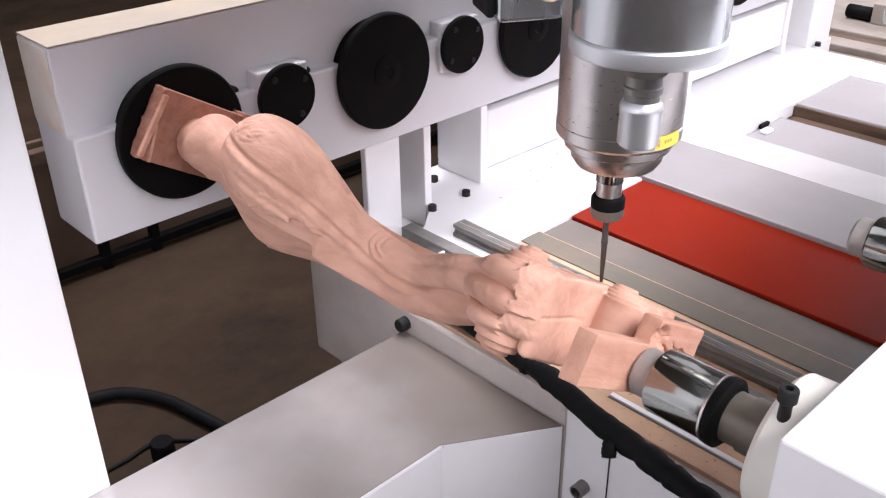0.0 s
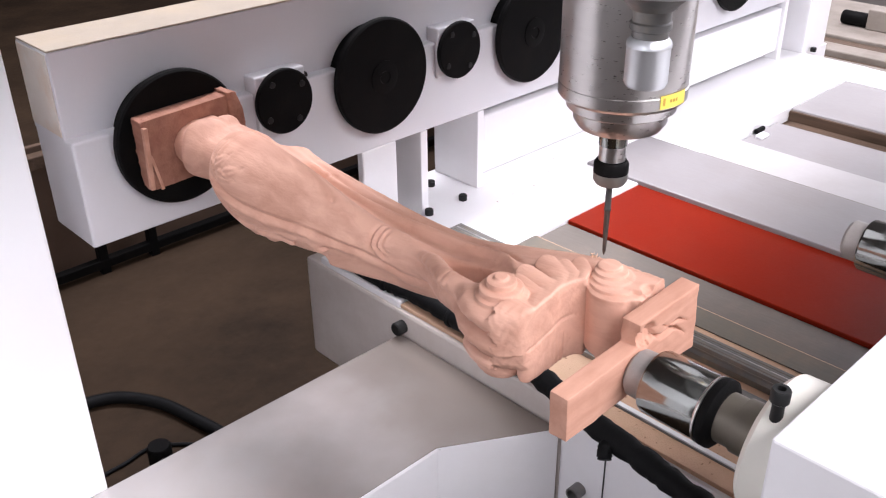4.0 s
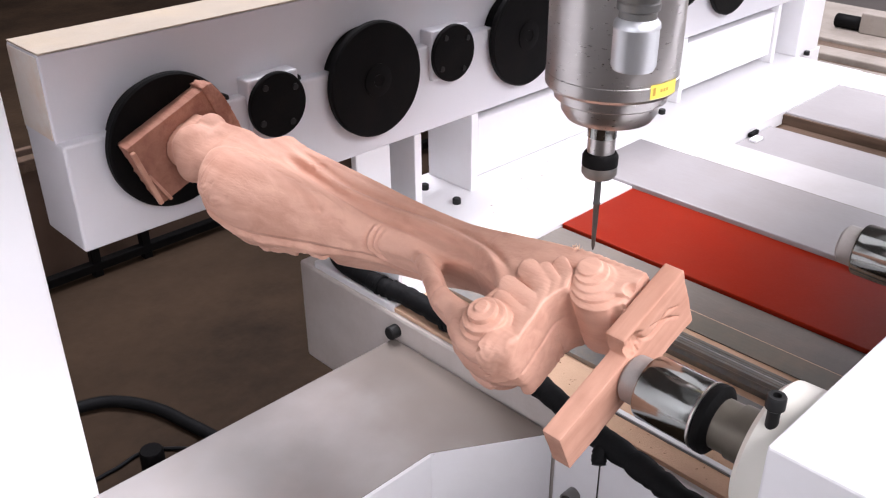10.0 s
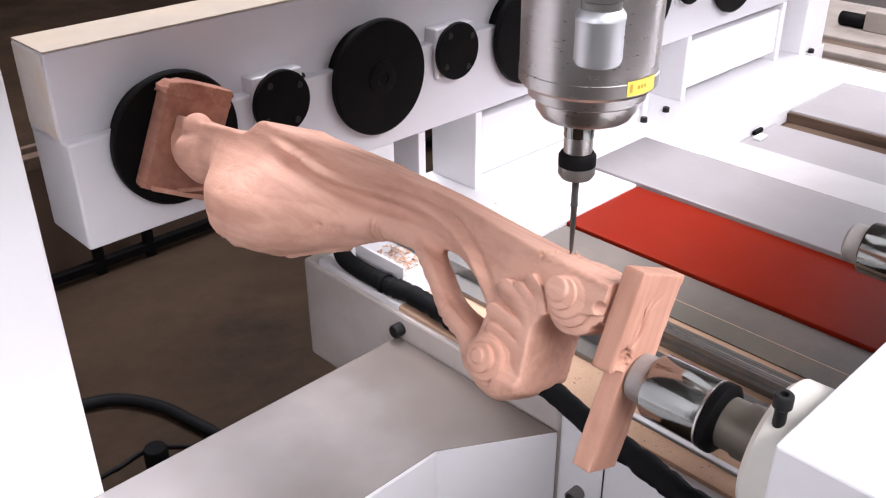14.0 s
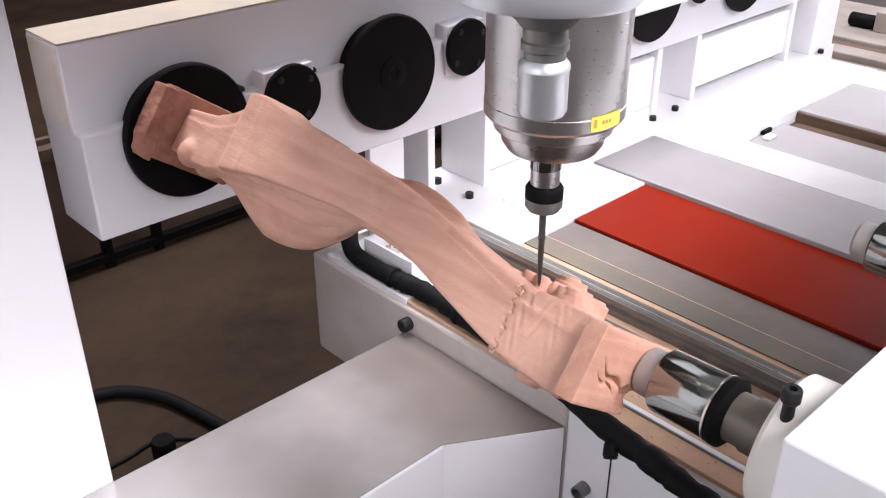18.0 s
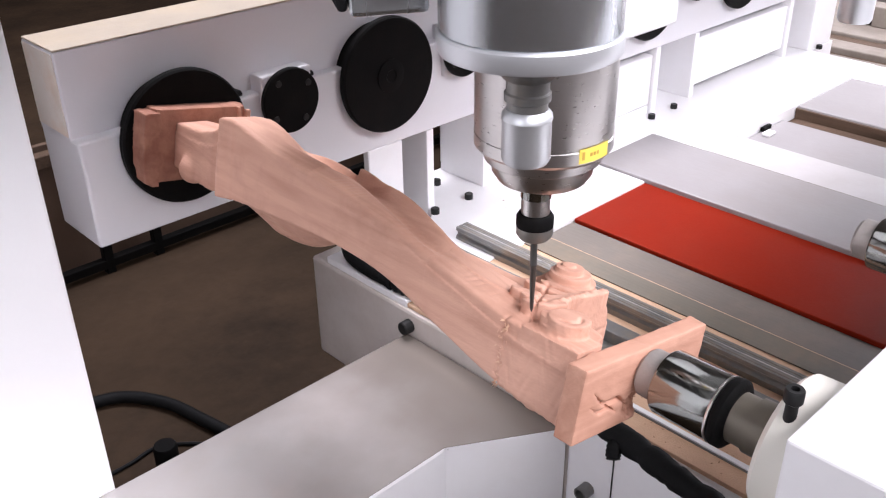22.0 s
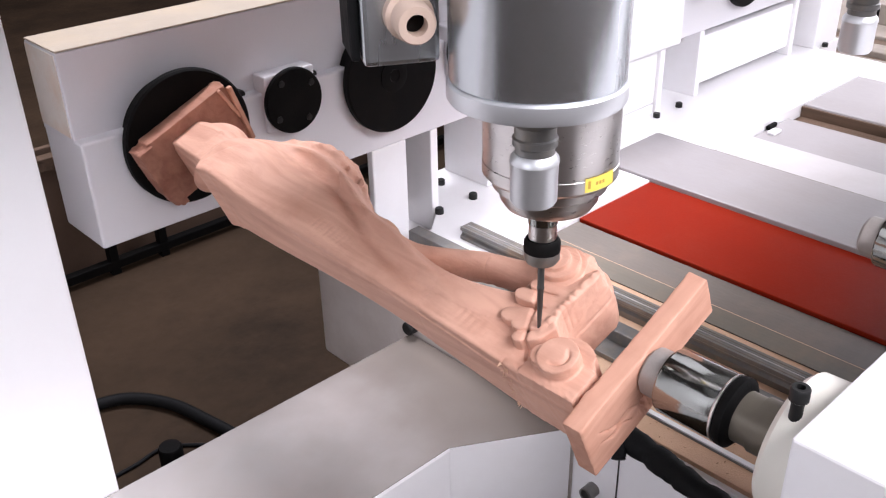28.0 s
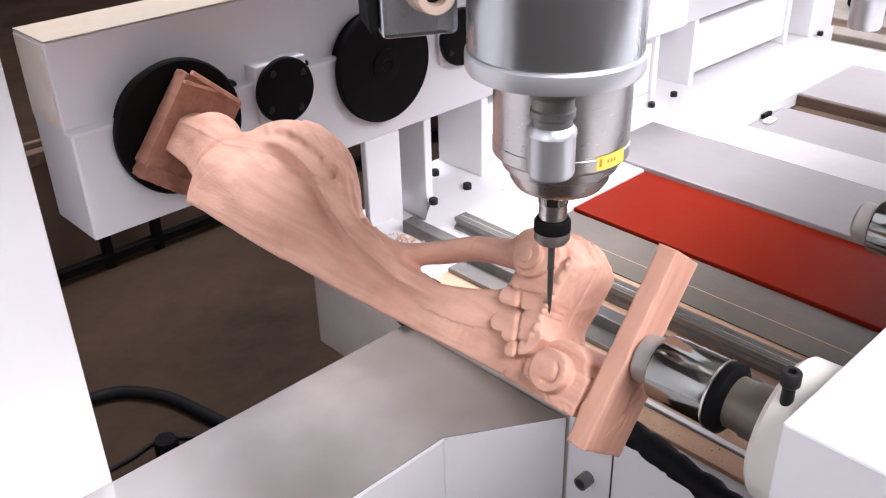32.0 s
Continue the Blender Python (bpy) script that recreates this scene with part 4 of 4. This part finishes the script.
    b = solid(s, u, v, (0.001, 0.035, 0.066 + 0.0 * s, 0.090, -0.048, 0.060))
    b = b + 0.010 * np.clip((v - 0.03) / 0.03, 0, 1) * np.clip((u - 0.075) / 0.015, 0, 1)
    return np.minimum(a, b) + rim * (0.0012 * grit(s, u, v, 90) + 0.0008 * grit(u, v, s, 260))


def cracked_bar(s, u, v):
    a = solid(s, u, v, (0.8025, 0.823, -0.0995, 0.004, -0.025, 0.0235))
    b = solid(s, u, v, (0.8020, 0.8235, 0.003, 0.0995, -0.025, 0.0495))
    body = np.minimum(a, b) + 0.0005 * grit(s, u, v, 60)
    line = 0.016 + 0.42 * (0.055 - u) + 0.004 * np.sin(u * 130)
    fork = np.abs(v - 0.024 + 0.25 * (u - 0.06) - 0.002 * np.sin(u * 210)) - 0.0016 * sector(u, 0.035, 0.085, 0.02)
    wide = 0.0036 * sector(u, 0.012, 0.082, 0.03)
    crack = np.maximum(np.abs(v - line) - wide * np.clip((s - 0.815) / 0.008, 0, 1), 0.8165 - s)
    chip = np.sqrt((s - 0.826) ** 2 + (u - 0.014) ** 2 * 0.6 + (v - 0.032) ** 2 * 0.7) - 0.0115 + 0.0018 * grit(s, u, v, 330)
    body = np.maximum(body, -np.where((u > 0.037) & (u < 0.083), np.maximum(fork, 0.8185 - s), 1.0))
    return np.maximum(np.maximum(body, -np.where(wide > 0.0002, crack, 1.0)), -chip)


def carved_leg():
    t = thing("carved_leg", "half-carved pink beech table leg turning between chuck and tailstock", "carved wood")
    def upper(s, u, v):
        return np.maximum(carve(s, u, v) + 0.0009 * np.clip((s - 0.597) / 0.004, 0, 1), s - 0.604)

    def lower(s, u, v):
        return np.maximum(carve(s, u, v) + 0.0009 * np.clip((0.601 - s) / 0.004, 0, 1), 0.594 - s)

    for name, field, lo, hi, step, label in (("leg_body", upper, (0.024, -0.104, -0.098), (0.612, 0.098, 0.098), 0.0020, ""),
                                             ("foot", lower, (0.590, -0.096, -0.066), (0.810, 0.088, 0.082), 0.00135, "carved scroll foot")):
        V, Q = surface_net(field, lo, hi, step)
        me = bpy.data.meshes.new(name)
        me.from_pydata(np.stack([V[:, 1], -V[:, 0], V[:, 2]], 1).tolist(), [], Q[:, ::-1].tolist())
        me.materials.append(M_WOOD)
        ob = new(name, me)
        ob.parent = t
        if label:
            ob["label"] = label
        crisp(ob, 42)
    for name, field, lo, hi, m, label in (("chuck_block", rough_block, (-0.004, -0.10, -0.075), (0.044, 0.11, 0.085), M_WOODD, "rough sawn block screwed to the chuck"),
                                          ("end_bar", cracked_bar, (0.784, -0.112, -0.046), (0.832, 0.112, 0.056), M_WOODR, "sawn bar with a cracked face at the tailstock end")):
        V, Q = surface_net(field, lo, hi, 0.0016)
        me = bpy.data.meshes.new(name)
        me.from_pydata(np.stack([V[:, 1], -V[:, 0], V[:, 2]], 1).tolist(), [], Q[:, ::-1].tolist())
        me.materials.append(m)
        ob = new(name, me)
        ob.parent = t
        ob["label"] = label
        crisp(ob, 40)
    slat = box(-0.0035, 0.0035, -0.004, 0.004, -0.048, 0.046, 0.0012)
    slat.transform(Matrix.Translation((-0.0745, -0.0335, 0.001)) @ Matrix.Rotation(radians(4), 4, "Y"))
    part("splinter", slat, M_WOODR, t, "pale loose splinter on the block edge")
    slat = box(-0.0025, 0.0025, -0.003, 0.003, -0.030, 0.026, 0.001)
    slat.transform(Matrix.Translation((-0.0665, -0.0330, -0.022)) @ Matrix.Rotation(radians(-9), 4, "Y"))
    part("splinter", slat, M_WOODR, t, "pale loose splinter on the block edge")
    rnd = random.Random(11)
    bm = bmesh.new()
    for i in range(46):
        if i < 34:
            q, up = Vector((0.0785, -0.712 + rnd.gauss(0, 0.003), rnd.uniform(-0.026, 0.050))), Vector((1, 0, 0.2))
        else:
            q, up = Vector((rnd.uniform(0.02, 0.07), -rnd.uniform(0.728, 0.736), 0.047)), Vector((0.2, -0.8, 0.8))
        d = (up + Vector((rnd.uniform(-.6, .6), rnd.uniform(-1.3, 1.3), rnd.uniform(-.6, .6)))).normalized()
        e = d.cross(Vector((rnd.random(), rnd.random(), rnd.random()))).normalized()
        f = d.cross(e)
        ln, w = rnd.uniform(0.0010, 0.0045), rnd.uniform(0.0010, 0.0026)
        tip = bm.verts.new(q + d * ln)
        ring = [bm.verts.new(q - d * 0.003 + e * w * a + f * w * 0.45 * b) for a, b in ((1, 0), (0, 1), (-1, 0), (0, -1))]
        for k in range(4):
            bm.faces.new((ring[k], ring[(k + 1) % 4], tip))
        bm.faces.new(ring[::-1])
    part("torn_fibres", bm, M_CHIP, t, "pale torn wood fibres along the cut")
    return t


leg = carved_leg()

# ---- spindles ----


def spindle():
    t = thing("milling_spindle", "turned steel milling spindle with a thin ball-nose cutter", "spindle")
    off = Matrix.Translation((0.003, -0.003, 0))
    crisp(part("body", lathe([(0.0585, 0.95), (0.0585, 0.0445), (0.0590, 0.0440), (0.0590, 0.0335), (0.0565, 0.0305)], off, n=72), M_STEEL, t))
    crisp(part("ring", lathe([(0.0510, 0.0304), (0.0505, 0.0205), (0.048, 0.0187)], off, n=64), M_STEEL, t))
    crisp(part("ring", lathe([(0.044, 0.0186), (0.0435, 0.0080), (0.039, 0.0010)], off, n=64), M_STEEL, t))
    part("mount", box(-0.06, 0.06, 0.05, 0.108, 0.45, 0.95, 0.003), M_WHITE, t)
    crisp(part("shaft", lathe([(0.0150, 0.0009), (0.0135, -0.003), (0.0135, -0.019)], n=32), M_CHROME, t))
    crisp(part("collet", lathe([(0.0128, -0.019), (0.0128, -0.034), (0.0118, -0.0345)], n=28), M_STEEL, t))
    crisp(part("collet_nut", lathe([(0.0145, -0.0346), (0.0168, -0.038), (0.0168, -0.047)], n=40), M_BLACK, t, "knurled black collet nut"))
    crisp(part("nut_ring", lathe([(0.0166, -0.0471), (0.0166, -0.055), (0.014, -0.059)], n=40), M_STEELD, t))
    crisp(part("cutter", lathe([(0.0032, -0.0591), (0.0032, -0.0860), (0.0036, -0.0868), (0.0036, -0.0885), (0.0030, -0.0895), (0.0027, -0.108), (0.0018, -0.134), (0.0006, -0.1385)], n=16), M_TOOL, t, "thin tapered steel cutter"))
    lab = bmesh.new()
    for i in range(10):
        a0, a1 = radians(-111 + i * 3.2), radians(-111 + (i + 1) * 3.2)
        r = 0.0594
        vs = [lab.verts.new((0.003 + r * math.cos(a), -0.003 + r * math.sin(a), z)) for a, z in ((a0, 0.0345), (a1, 0.0345), (a1, 0.0470), (a0, 0.0470))]
        lab.faces.new(vs)
    sticker = part("label", lab, M_YELLOW, t, "small yellow warning label")
    for k, (d0, d1, z0, z1) in enumerate(((2.5, 5.0, 0.0375, 0.0445), (10, 12.5, 0.0395, 0.0425), (13.5, 16, 0.0395, 0.0425), (17, 19.5, 0.0395, 0.0425))):
        ink = bmesh.new()
        c, e = radians(-111 + d0), radians(-111 + d1)
        q = [(0.003 + 0.0596 * math.cos(a), -0.003 + 0.0596 * math.sin(a), z) for a, z in ((c, z0), (e, z0), (e, z1), (c, z1))]
        ink.faces.new([ink.verts.new(w) for w in q])
        part("print_bar", ink, M_INK, sticker)
    return t


mill = spindle()


def second_spindle():
    t = thing("drill_spindle", "cast aluminium auxiliary spindle with a wide flange", "spindle", "auxiliary spindles")
    crisp(part("body", lathe([(0.0475, 0.65), (0.0475, 0.0585), (0.0470, 0.0575)], n=72), M_ALU, t))
    crisp(part("flange", lathe([(0.0478, 0.0574), (0.0488, 0.0562), (0.0488, 0.0478), (0.0478, 0.0462), (0.0330, 0.0455)], n=72), M_CAST, t, "paler machined flange"))
    crisp(part("cone", lathe([(0.0280, 0.0454), (0.0262, 0.0425), (0.0170, 0.0345), (0.0135, 0.0305)], n=48), M_STEELD, t, "dark tapered nose under the flange"))
    crisp(part("neck", lathe([(0.0118, 0.0304), (0.0118, 0.0235), (0.0128, 0.0225), (0.0128, 0.0185), (0.0112, 0.0175), (0.0112, 0.0135)], n=40), M_STEELD, t))
    crisp(part("chuck_sleeve", lathe([(0.0115, 0.0134), (0.0138, 0.0105), (0.0141, 0.0080), (0.0136, 0.0072), (0.0136, -0.015), (0.0122, -0.0175), (0.006, -0.0175)], n=44), M_CAST, t, "plain silver sleeve"))
    part("mount", box(-0.04, 0.04, 0.04, 0.265, 0.45, 0.65, 0.003), M_WHITE, t)
    return t


drill = second_spindle()
DRILL = Vector((-0.203, -0.163, 0.144))
drill_next = copy_thing(drill, Matrix())
bracket = thing("air_bracket", "grey aluminium bracket with a beige hose fitting", "bracket")
part("block", box(-0.020, 0.022, -0.012, 0.012, -0.016, 0.20, 0.003), M_ALU, bracket)
part("back_strip", box(-0.026, -0.0205, -0.006, 0.030, -0.014, 0.20, 0.002), M_RUBBER, bracket)
fm = Matrix.Translation((0.004, -0.012, 0.012)) @ ALONG_Y
crisp(part("fitting", lathe([(0.013, 0), (0.013, 0.008), (0.0105, 0.010), (0.0105, 0.024), (0.0095, 0.026), (0.0055, 0.026), (0.0055, 0.015)], fm, 28), M_FIT, bracket, "beige round hose fitting"))
# black disc set in the hole to paint in its darkness
crisp(part("bore_disc", lathe([(0.0056, 0.0150), (0.0056, 0.0168), (0.002, 0.0168)], fm, 20), M_BLACK, bracket, "black disc that shades the fitting hole"))
part("mount", box(-0.018, 0.018, 0.0122, 0.20, 0.12, 0.20, 0.002), M_ALU, bracket)
cover = thing("carriage_plate", "plain white carriage plate beside the spindle", "machine plate")
part("plate", box(-0.22, 0.0, -0.010, 0.010, 0.0, 0.50, 0.003), M_WHITE, cover)

# ---- black cable along the bed edge ----
cable = thing("cable_hose", "thick black rubber hose lying along the bed edge", "hose")
part("hose", tube([(0.300, -0.005, -0.225), (0.276, -0.012, -0.262), (0.262, -0.035, -0.288), (0.260, -0.075, -0.2965), (0.260, -0.14, -0.2965)], 0.0160, 14), M_RUBBER, cable, smooth=True)
part("sleeve", tube([(0.260, -0.125, -0.2965), (0.262, -0.17, -0.2965), (0.268, -0.21, -0.2965), (0.264, -0.30, -0.2955), (0.254, -0.41, -0.2955), (0.236, -0.53, -0.2950), (0.215, -0.635, -0.2990), (0.203, -0.72, -0.2990), (0.192, -0.785, -0.2990), (0.175, -0.90, -0.2990), (0.150, -1.10, -0.2990), (0.130, -1.4, -0.2990)], 0.0165, 12, wob=0.26, seed=3), M_RUBBER, cable, "rough bundled part of the hose", smooth=True)
for q in ((0.261, -0.15), (0.263, -0.31), (0.244, -0.48), (0.180, -0.87)):
    crisp(part("tie", lathe([(0.0170, -0.004), (0.0185, -0.0025), (0.0185, 0.0025), (0.0170, 0.004)], Matrix.Translation((q[0], q[1], -0.2965)) @ ALONG_Y, 20), M_RUBBER, cable))
for q in ((0.193, -0.668),):
    knob = tube([(q[0] + 0.010, q[1], -0.300), (q[0] - 0.004, q[1] - 0.004, -0.306), (q[0] - 0.012, q[1] - 0.010, -0.313)], 0.0098, 10, wob=0.35, seed=int(-q[1] * 900))
    part("loose_end", knob, M_RUBBER, cable, smooth=True)

# open tray end with shavings
tray3 = thing("channel_tray", "white sheet metal channel end holding pink shavings", "tray")
ch = box(0.278, 0.283, -0.178, -0.05, ZB, -0.262, 0.001)
box(0.283, 0.365, -0.178, -0.173, ZB, -0.275, 0.001, ch)
box(0.283, 0.365, -0.173, -0.05, ZB, -0.296, 0.001, ch)
part("channel", ch, M_WHITE, tray3)
chips = bmesh.new()
rnd = random.Random(5)
for i in range(160):
    a = rnd.uniform(0, 6.28)
    q = Vector((rnd.uniform(0.29, 0.36), rnd.uniform(-0.165, -0.06), -0.2955 + rnd.uniform(0, 0.008)))
    d, e = Vector((math.cos(a), math.sin(a), rnd.uniform(-0.3, 0.3))) * rnd.uniform(0.003, 0.008), Vector((-math.sin(a), math.cos(a), 0.2)) * 0.0015
    chips.faces.new([chips.verts.new(w) for w in (q - d - e, q + d - e, q + d + e, q - d + e)])
sh = part("shavings", chips, M_CHIP, tray3, "loose pink wood shavings")

# ---- on the floor ----
fh = thing("floor_hose", "black rubber hose curving over the concrete floor", "hose")
part("hose", tube([(-0.25, 0.76, ZF + 0.016), (-0.08, 0.77, ZF + 0.016), (0.037, 0.749, ZF + 0.016), (0.10, 0.705, ZF + 0.016), (0.15, 0.62, ZF + 0.016), (0.175, 0.52, ZF + 0.016), (0.20, 0.38, ZF + 0.016), (0.22, 0.1, ZF + 0.016)], 0.0155, 12), M_RUBBER, fh, smooth=True)
ft = thing("levelling_foot", "squat black levelling foot on the floor", "machine foot", m=pose(0.03, 0.40, ZF))
crisp(part("pad", lathe([(0.036, 0), (0.036, 0.012), (0.031, 0.016)], n=32), M_RUBBER, ft))
crisp(part("barrel", lathe([(0.027, 0.0161), (0.027, 0.085), (0.024, 0.09)], n=32), M_BLACK, ft))
wire = thing("floor_cable", "thin dark cable lying on the floor", "cable")
part("cable", tube([(-0.3, 0.46, ZF + 0.005), (-0.10, 0.49, ZF + 0.005), (-0.02, 0.495, ZF + 0.005), (0.06, 0.50, ZF + 0.005), (0.15, 0.42, ZF + 0.005), (0.2, 0.3, ZF + 0.005)], 0.005, 8), M_RUBBER, wire, smooth=True)
rack = thing("steel_rack", "low dark steel frame standing on the floor behind", "rack")
part("rail", box(-0.6, 2.2, 1.36, 1.39, ZF + 0.02, ZF + 0.05, 0.003), M_BLACK, rack)
part("rail", box(-0.6, 2.2, 1.36, 1.40, ZF + 0.40, ZF + 0.44, 0.003), M_OAK, rack)
# added sheet that stands in for the dark shadow behind the rack
part("shadow_panel", box(-0.6, 2.2, 1.42, 1.44, ZF, ZF + 0.45, 0.003), M_BRICK, rack, "brown sheet added for the dark shadow behind")
for lx in (-0.5, 0.35, 0.52, 1.2, 2.1):
    part("leg", box(lx, lx + 0.03, 1.3605, 1.3895, ZF, ZF + 0.399, 0.003), M_BLACK, rack)

# ---- gantry overhead, unseen: carries the spindles, placed to shade the headstock beam ----
gantry = thing("gantry_beam", "unseen dark grey gantry beam, placed to shade the headstock", "gantry")
part("girder", box(-0.28, 2.6, -0.62, -0.15, 0.45, 1.05, 0.01), M_GIRD, gantry)
# added length that carries the shade over the beam's left end
part("end_plate", box(-0.50, -0.2805, -0.61, -0.215, 0.455, 1.04, 0.01), M_GIRD, gantry)

# ---- neighbouring beds past the end plate ----
def strip(x0, x1, z1, m, lab):
    t = thing("bed_strip", lab, "bed strip", "strips of the far bed")
    part("bar", box(x0, x1, -1.5, 1.2, ZB - 0.18, z1, 0.004), m, t)


strip(2.042, 2.135, ZB - 0.062, M_GREY, "grey steel strip of the far bed with dark streaks")
strip(2.137, 2.255, ZB - 0.061, M_PALE, "pale dusty strip of the far bed")
strip(2.257, 2.33, ZB - 0.08, M_OAK, "brown wooden strip of the far bed")
strip(2.332, 2.42, ZB - 0.062, M_PALE, "pale dusty plate of the far bed")
strip(2.422, 2.50, ZB - 0.07, M_OAK, "brown wooden strip of the far bed")
strip(2.502, 3.0, ZB - 0.060, M_PALE, "pale dusty plate of the far bed")

coupling = thing("shaft_coupling", "short black cylinder on a pale block of the far bed", "coupling", m=pose(2.665, 0.12, ZB - 0.06))
part("block", box(-0.03, 0.05, -0.16, -0.05, 0.0, 0.07, 0.004), M_PALE, coupling, "pale square block")
crisp(part("barrel", lathe([(0.022, -0.045), (0.024, -0.042), (0.024, 0.042), (0.022, 0.045)], Matrix.Translation((0, 0, 0.0245)) @ ALONG_Y, 28), M_BLACK, coupling))

# ---- loose sawdust on the bed ----
dust = bmesh.new()
rnd = random.Random(21)
for i in range(170):
    spot = rnd.random()
    if spot < 0.15:
        q = Vector((rnd.uniform(0.46, 0.92), rnd.uniform(-0.19, 0.02), ZB + 0.0004))
    elif spot < 0.8:
        q = Vector((rnd.uniform(0.255, 0.34), rnd.uniform(-0.95, -0.21), ZB - 0.0036))
    else:
        q = Vector((rnd.uniform(0.605, 0.68), rnd.uniform(-0.95, -0.21), ZB - 0.0126))
    if spot < 0.15 and (0.655 < q.x < 0.695 or 0.49 < q.x < 0.53):
        continue
    a = rnd.uniform(0, 6.28)
    d = Vector((math.cos(a), math.sin(a), 0)) * rnd.uniform(0.0008, 0.0032)
    e = Vector((-math.sin(a), math.cos(a), 0)) * rnd.uniform(0.0005, 0.0013)
    top = dust.verts.new(q + Vector((0, 0, rnd.uniform(0.0004, 0.0014))))
    ring = [dust.verts.new(w) for w in (q - d, q - e, q + d, q + e)]
    for k in range(4):
        dust.faces.new((ring[k], ring[(k + 1) % 4], top))
    dust.faces.new(ring[::-1])
tagged(mesh_ob("sawdust_chips", dust, M_CHIPD), "fine brown sawdust chips scattered on the bed", "sawdust", kind="stuff")

# ---- keyed moves ----
SPINDLE_ROWS = [
    (0, 0.0718, -0.7196, 0.1543),
    (0.5, 0.0705, -0.7219, 0.1601),
    (1, 0.0698, -0.7241, 0.1653),
    (1.5, 0.0701, -0.7262, 0.1712),
    (2, 0.0705, -0.7269, 0.1802),
    (2.5, 0.0684, -0.7289, 0.1856),
    (3, 0.0677, -0.7294, 0.1883),
    (3.5, 0.0661, -0.7306, 0.1942),
    (5.5, 0.0637, -0.7305, 0.2111),
    (6, 0.0611, -0.7316, 0.2093),
    (6.5, 0.0593, -0.7325, 0.2098),
    (7, 0.0591, -0.7325, 0.2102),
    (7.5, 0.0571, -0.7334, 0.2127),
    (8, 0.0570, -0.7333, 0.2112),
    (8.5, 0.0562, -0.7328, 0.2093),
    (9, 0.0544, -0.7334, 0.2107),
    (9.5, 0.0525, -0.7334, 0.2136),
    (10, 0.0491, -0.7345, 0.2192),
    (10.5, 0.0445, -0.7361, 0.2250),
    (11, 0.0413, -0.7375, 0.2281),
    (11.5, 0.0397, -0.7373, 0.2285),
    (12, 0.0354, -0.7374, 0.2286),
    (12.5, 0.0310, -0.7379, 0.2291),
    (13, 0.0228, -0.7373, 0.2303),
    (13.5, 0.0111, -0.7378, 0.2320),
    (14, 0.0017, -0.7370, 0.2323),
    (14.5, -0.0079, -0.7384, 0.2319),
    (16.5, -0.0376, -0.7341, 0.2210),
    (17, -0.0467, -0.7344, 0.2168),
    (17.5, -0.0502, -0.7332, 0.2121),
    (18, -0.0518, -0.7327, 0.2111),
    (18.5, -0.0550, -0.7335, 0.2115),
    (19, -0.0555, -0.7324, 0.2067),
    (19.5, -0.0575, -0.7321, 0.2011),
    (20, -0.0605, -0.7330, 0.1964),
    (20.5, -0.0613, -0.7329, 0.1932),
    (21, -0.0582, -0.7312, 0.1909),
    (21.5, -0.0557, -0.7286, 0.1870),
    (22, -0.0545, -0.7272, 0.1844),
    (22.5, -0.0547, -0.7274, 0.1835),
    (23, -0.0555, -0.7283, 0.1855),
    (23.5, -0.0554, -0.7281, 0.1851),
    (24, -0.0536, -0.7261, 0.1799),
    (24.5, -0.0522, -0.7255, 0.1705),
    (25, -0.0522, -0.7262, 0.1638),
    (25.5, -0.0514, -0.7262, 0.1594),
    (27.5, -0.0471, -0.7260, 0.1562),
    (28, -0.0445, -0.7250, 0.1529),
    (28.5, -0.0407, -0.7264, 0.1495),
    (29, -0.0356, -0.7259, 0.1465),
    (29.5, -0.0313, -0.7254, 0.1439),
    (30, -0.0293, -0.7269, 0.1444),
    (30.5, -0.0284, -0.7284, 0.1456),
    (31, -0.0258, -0.7283, 0.1454),
    (31.5, -0.0248, -0.7291, 0.1482),
    (32, -0.0249, -0.7315, 0.1546),
]

# degrees through which the leg has turned
TURN = [(0, -32), (0.5, -27), (1, -23), (1.5, -18), (2, -11.5), (2.5, -4), (3, -1.5), (3.5, 0), (5.5, 9.8), (6, 11.5), (7, 13.3), (8, 15.5), (9, 18), (9.5, 20), (10, 23), (10.5, 26), (11, 29), (11.5, 32), (12, 36), (12.5, 43), (13, 51), (13.5, 58), (14, 66), (14.5, 74),
        (16.5, 120), (17, 132), (17.5, 139), (18, 144), (19, 150), (20, 157), (21, 162), (22, 168), (23, 172.5), (24, 179.5), (25, 188.5), (25.5, 191), (27.5, 200), (28, 203), (28.5, 207), (29, 211), (30, 219), (31, 226), (32, 232)]


BRACKET = (Vector((-0.245, -0.098, 0.222)), -30)
COVER = (Vector((0.377, 0.124, 0.038)), 0)


def motions():
    walk(leg, [(t, pose(0, 0, 0, 0, -a, 0)) for t, a in TURN])
    walk(mill, [(t, pose(x, y, z)) for t, x, y, z in SPINDLE_ROWS])
    walk(drill, [(t, Matrix.Translation(Vector((x, y, z)) + DRILL)) for t, x, y, z in SPINDLE_ROWS])
    for ob, place in ((bracket, BRACKET), (cover, COVER)):
        walk(ob, [(t, Matrix.Translation(Vector((x, y, z)) + place[0]) @ pose(0, 0, 0, 0, 0, place[1])) for t, x, y, z in SPINDLE_ROWS])
    walk(drill_next, [(t, Matrix.Translation(Vector((x + SP, y, z)) + DRILL)) for t, x, y, z in SPINDLE_ROWS])


motions()
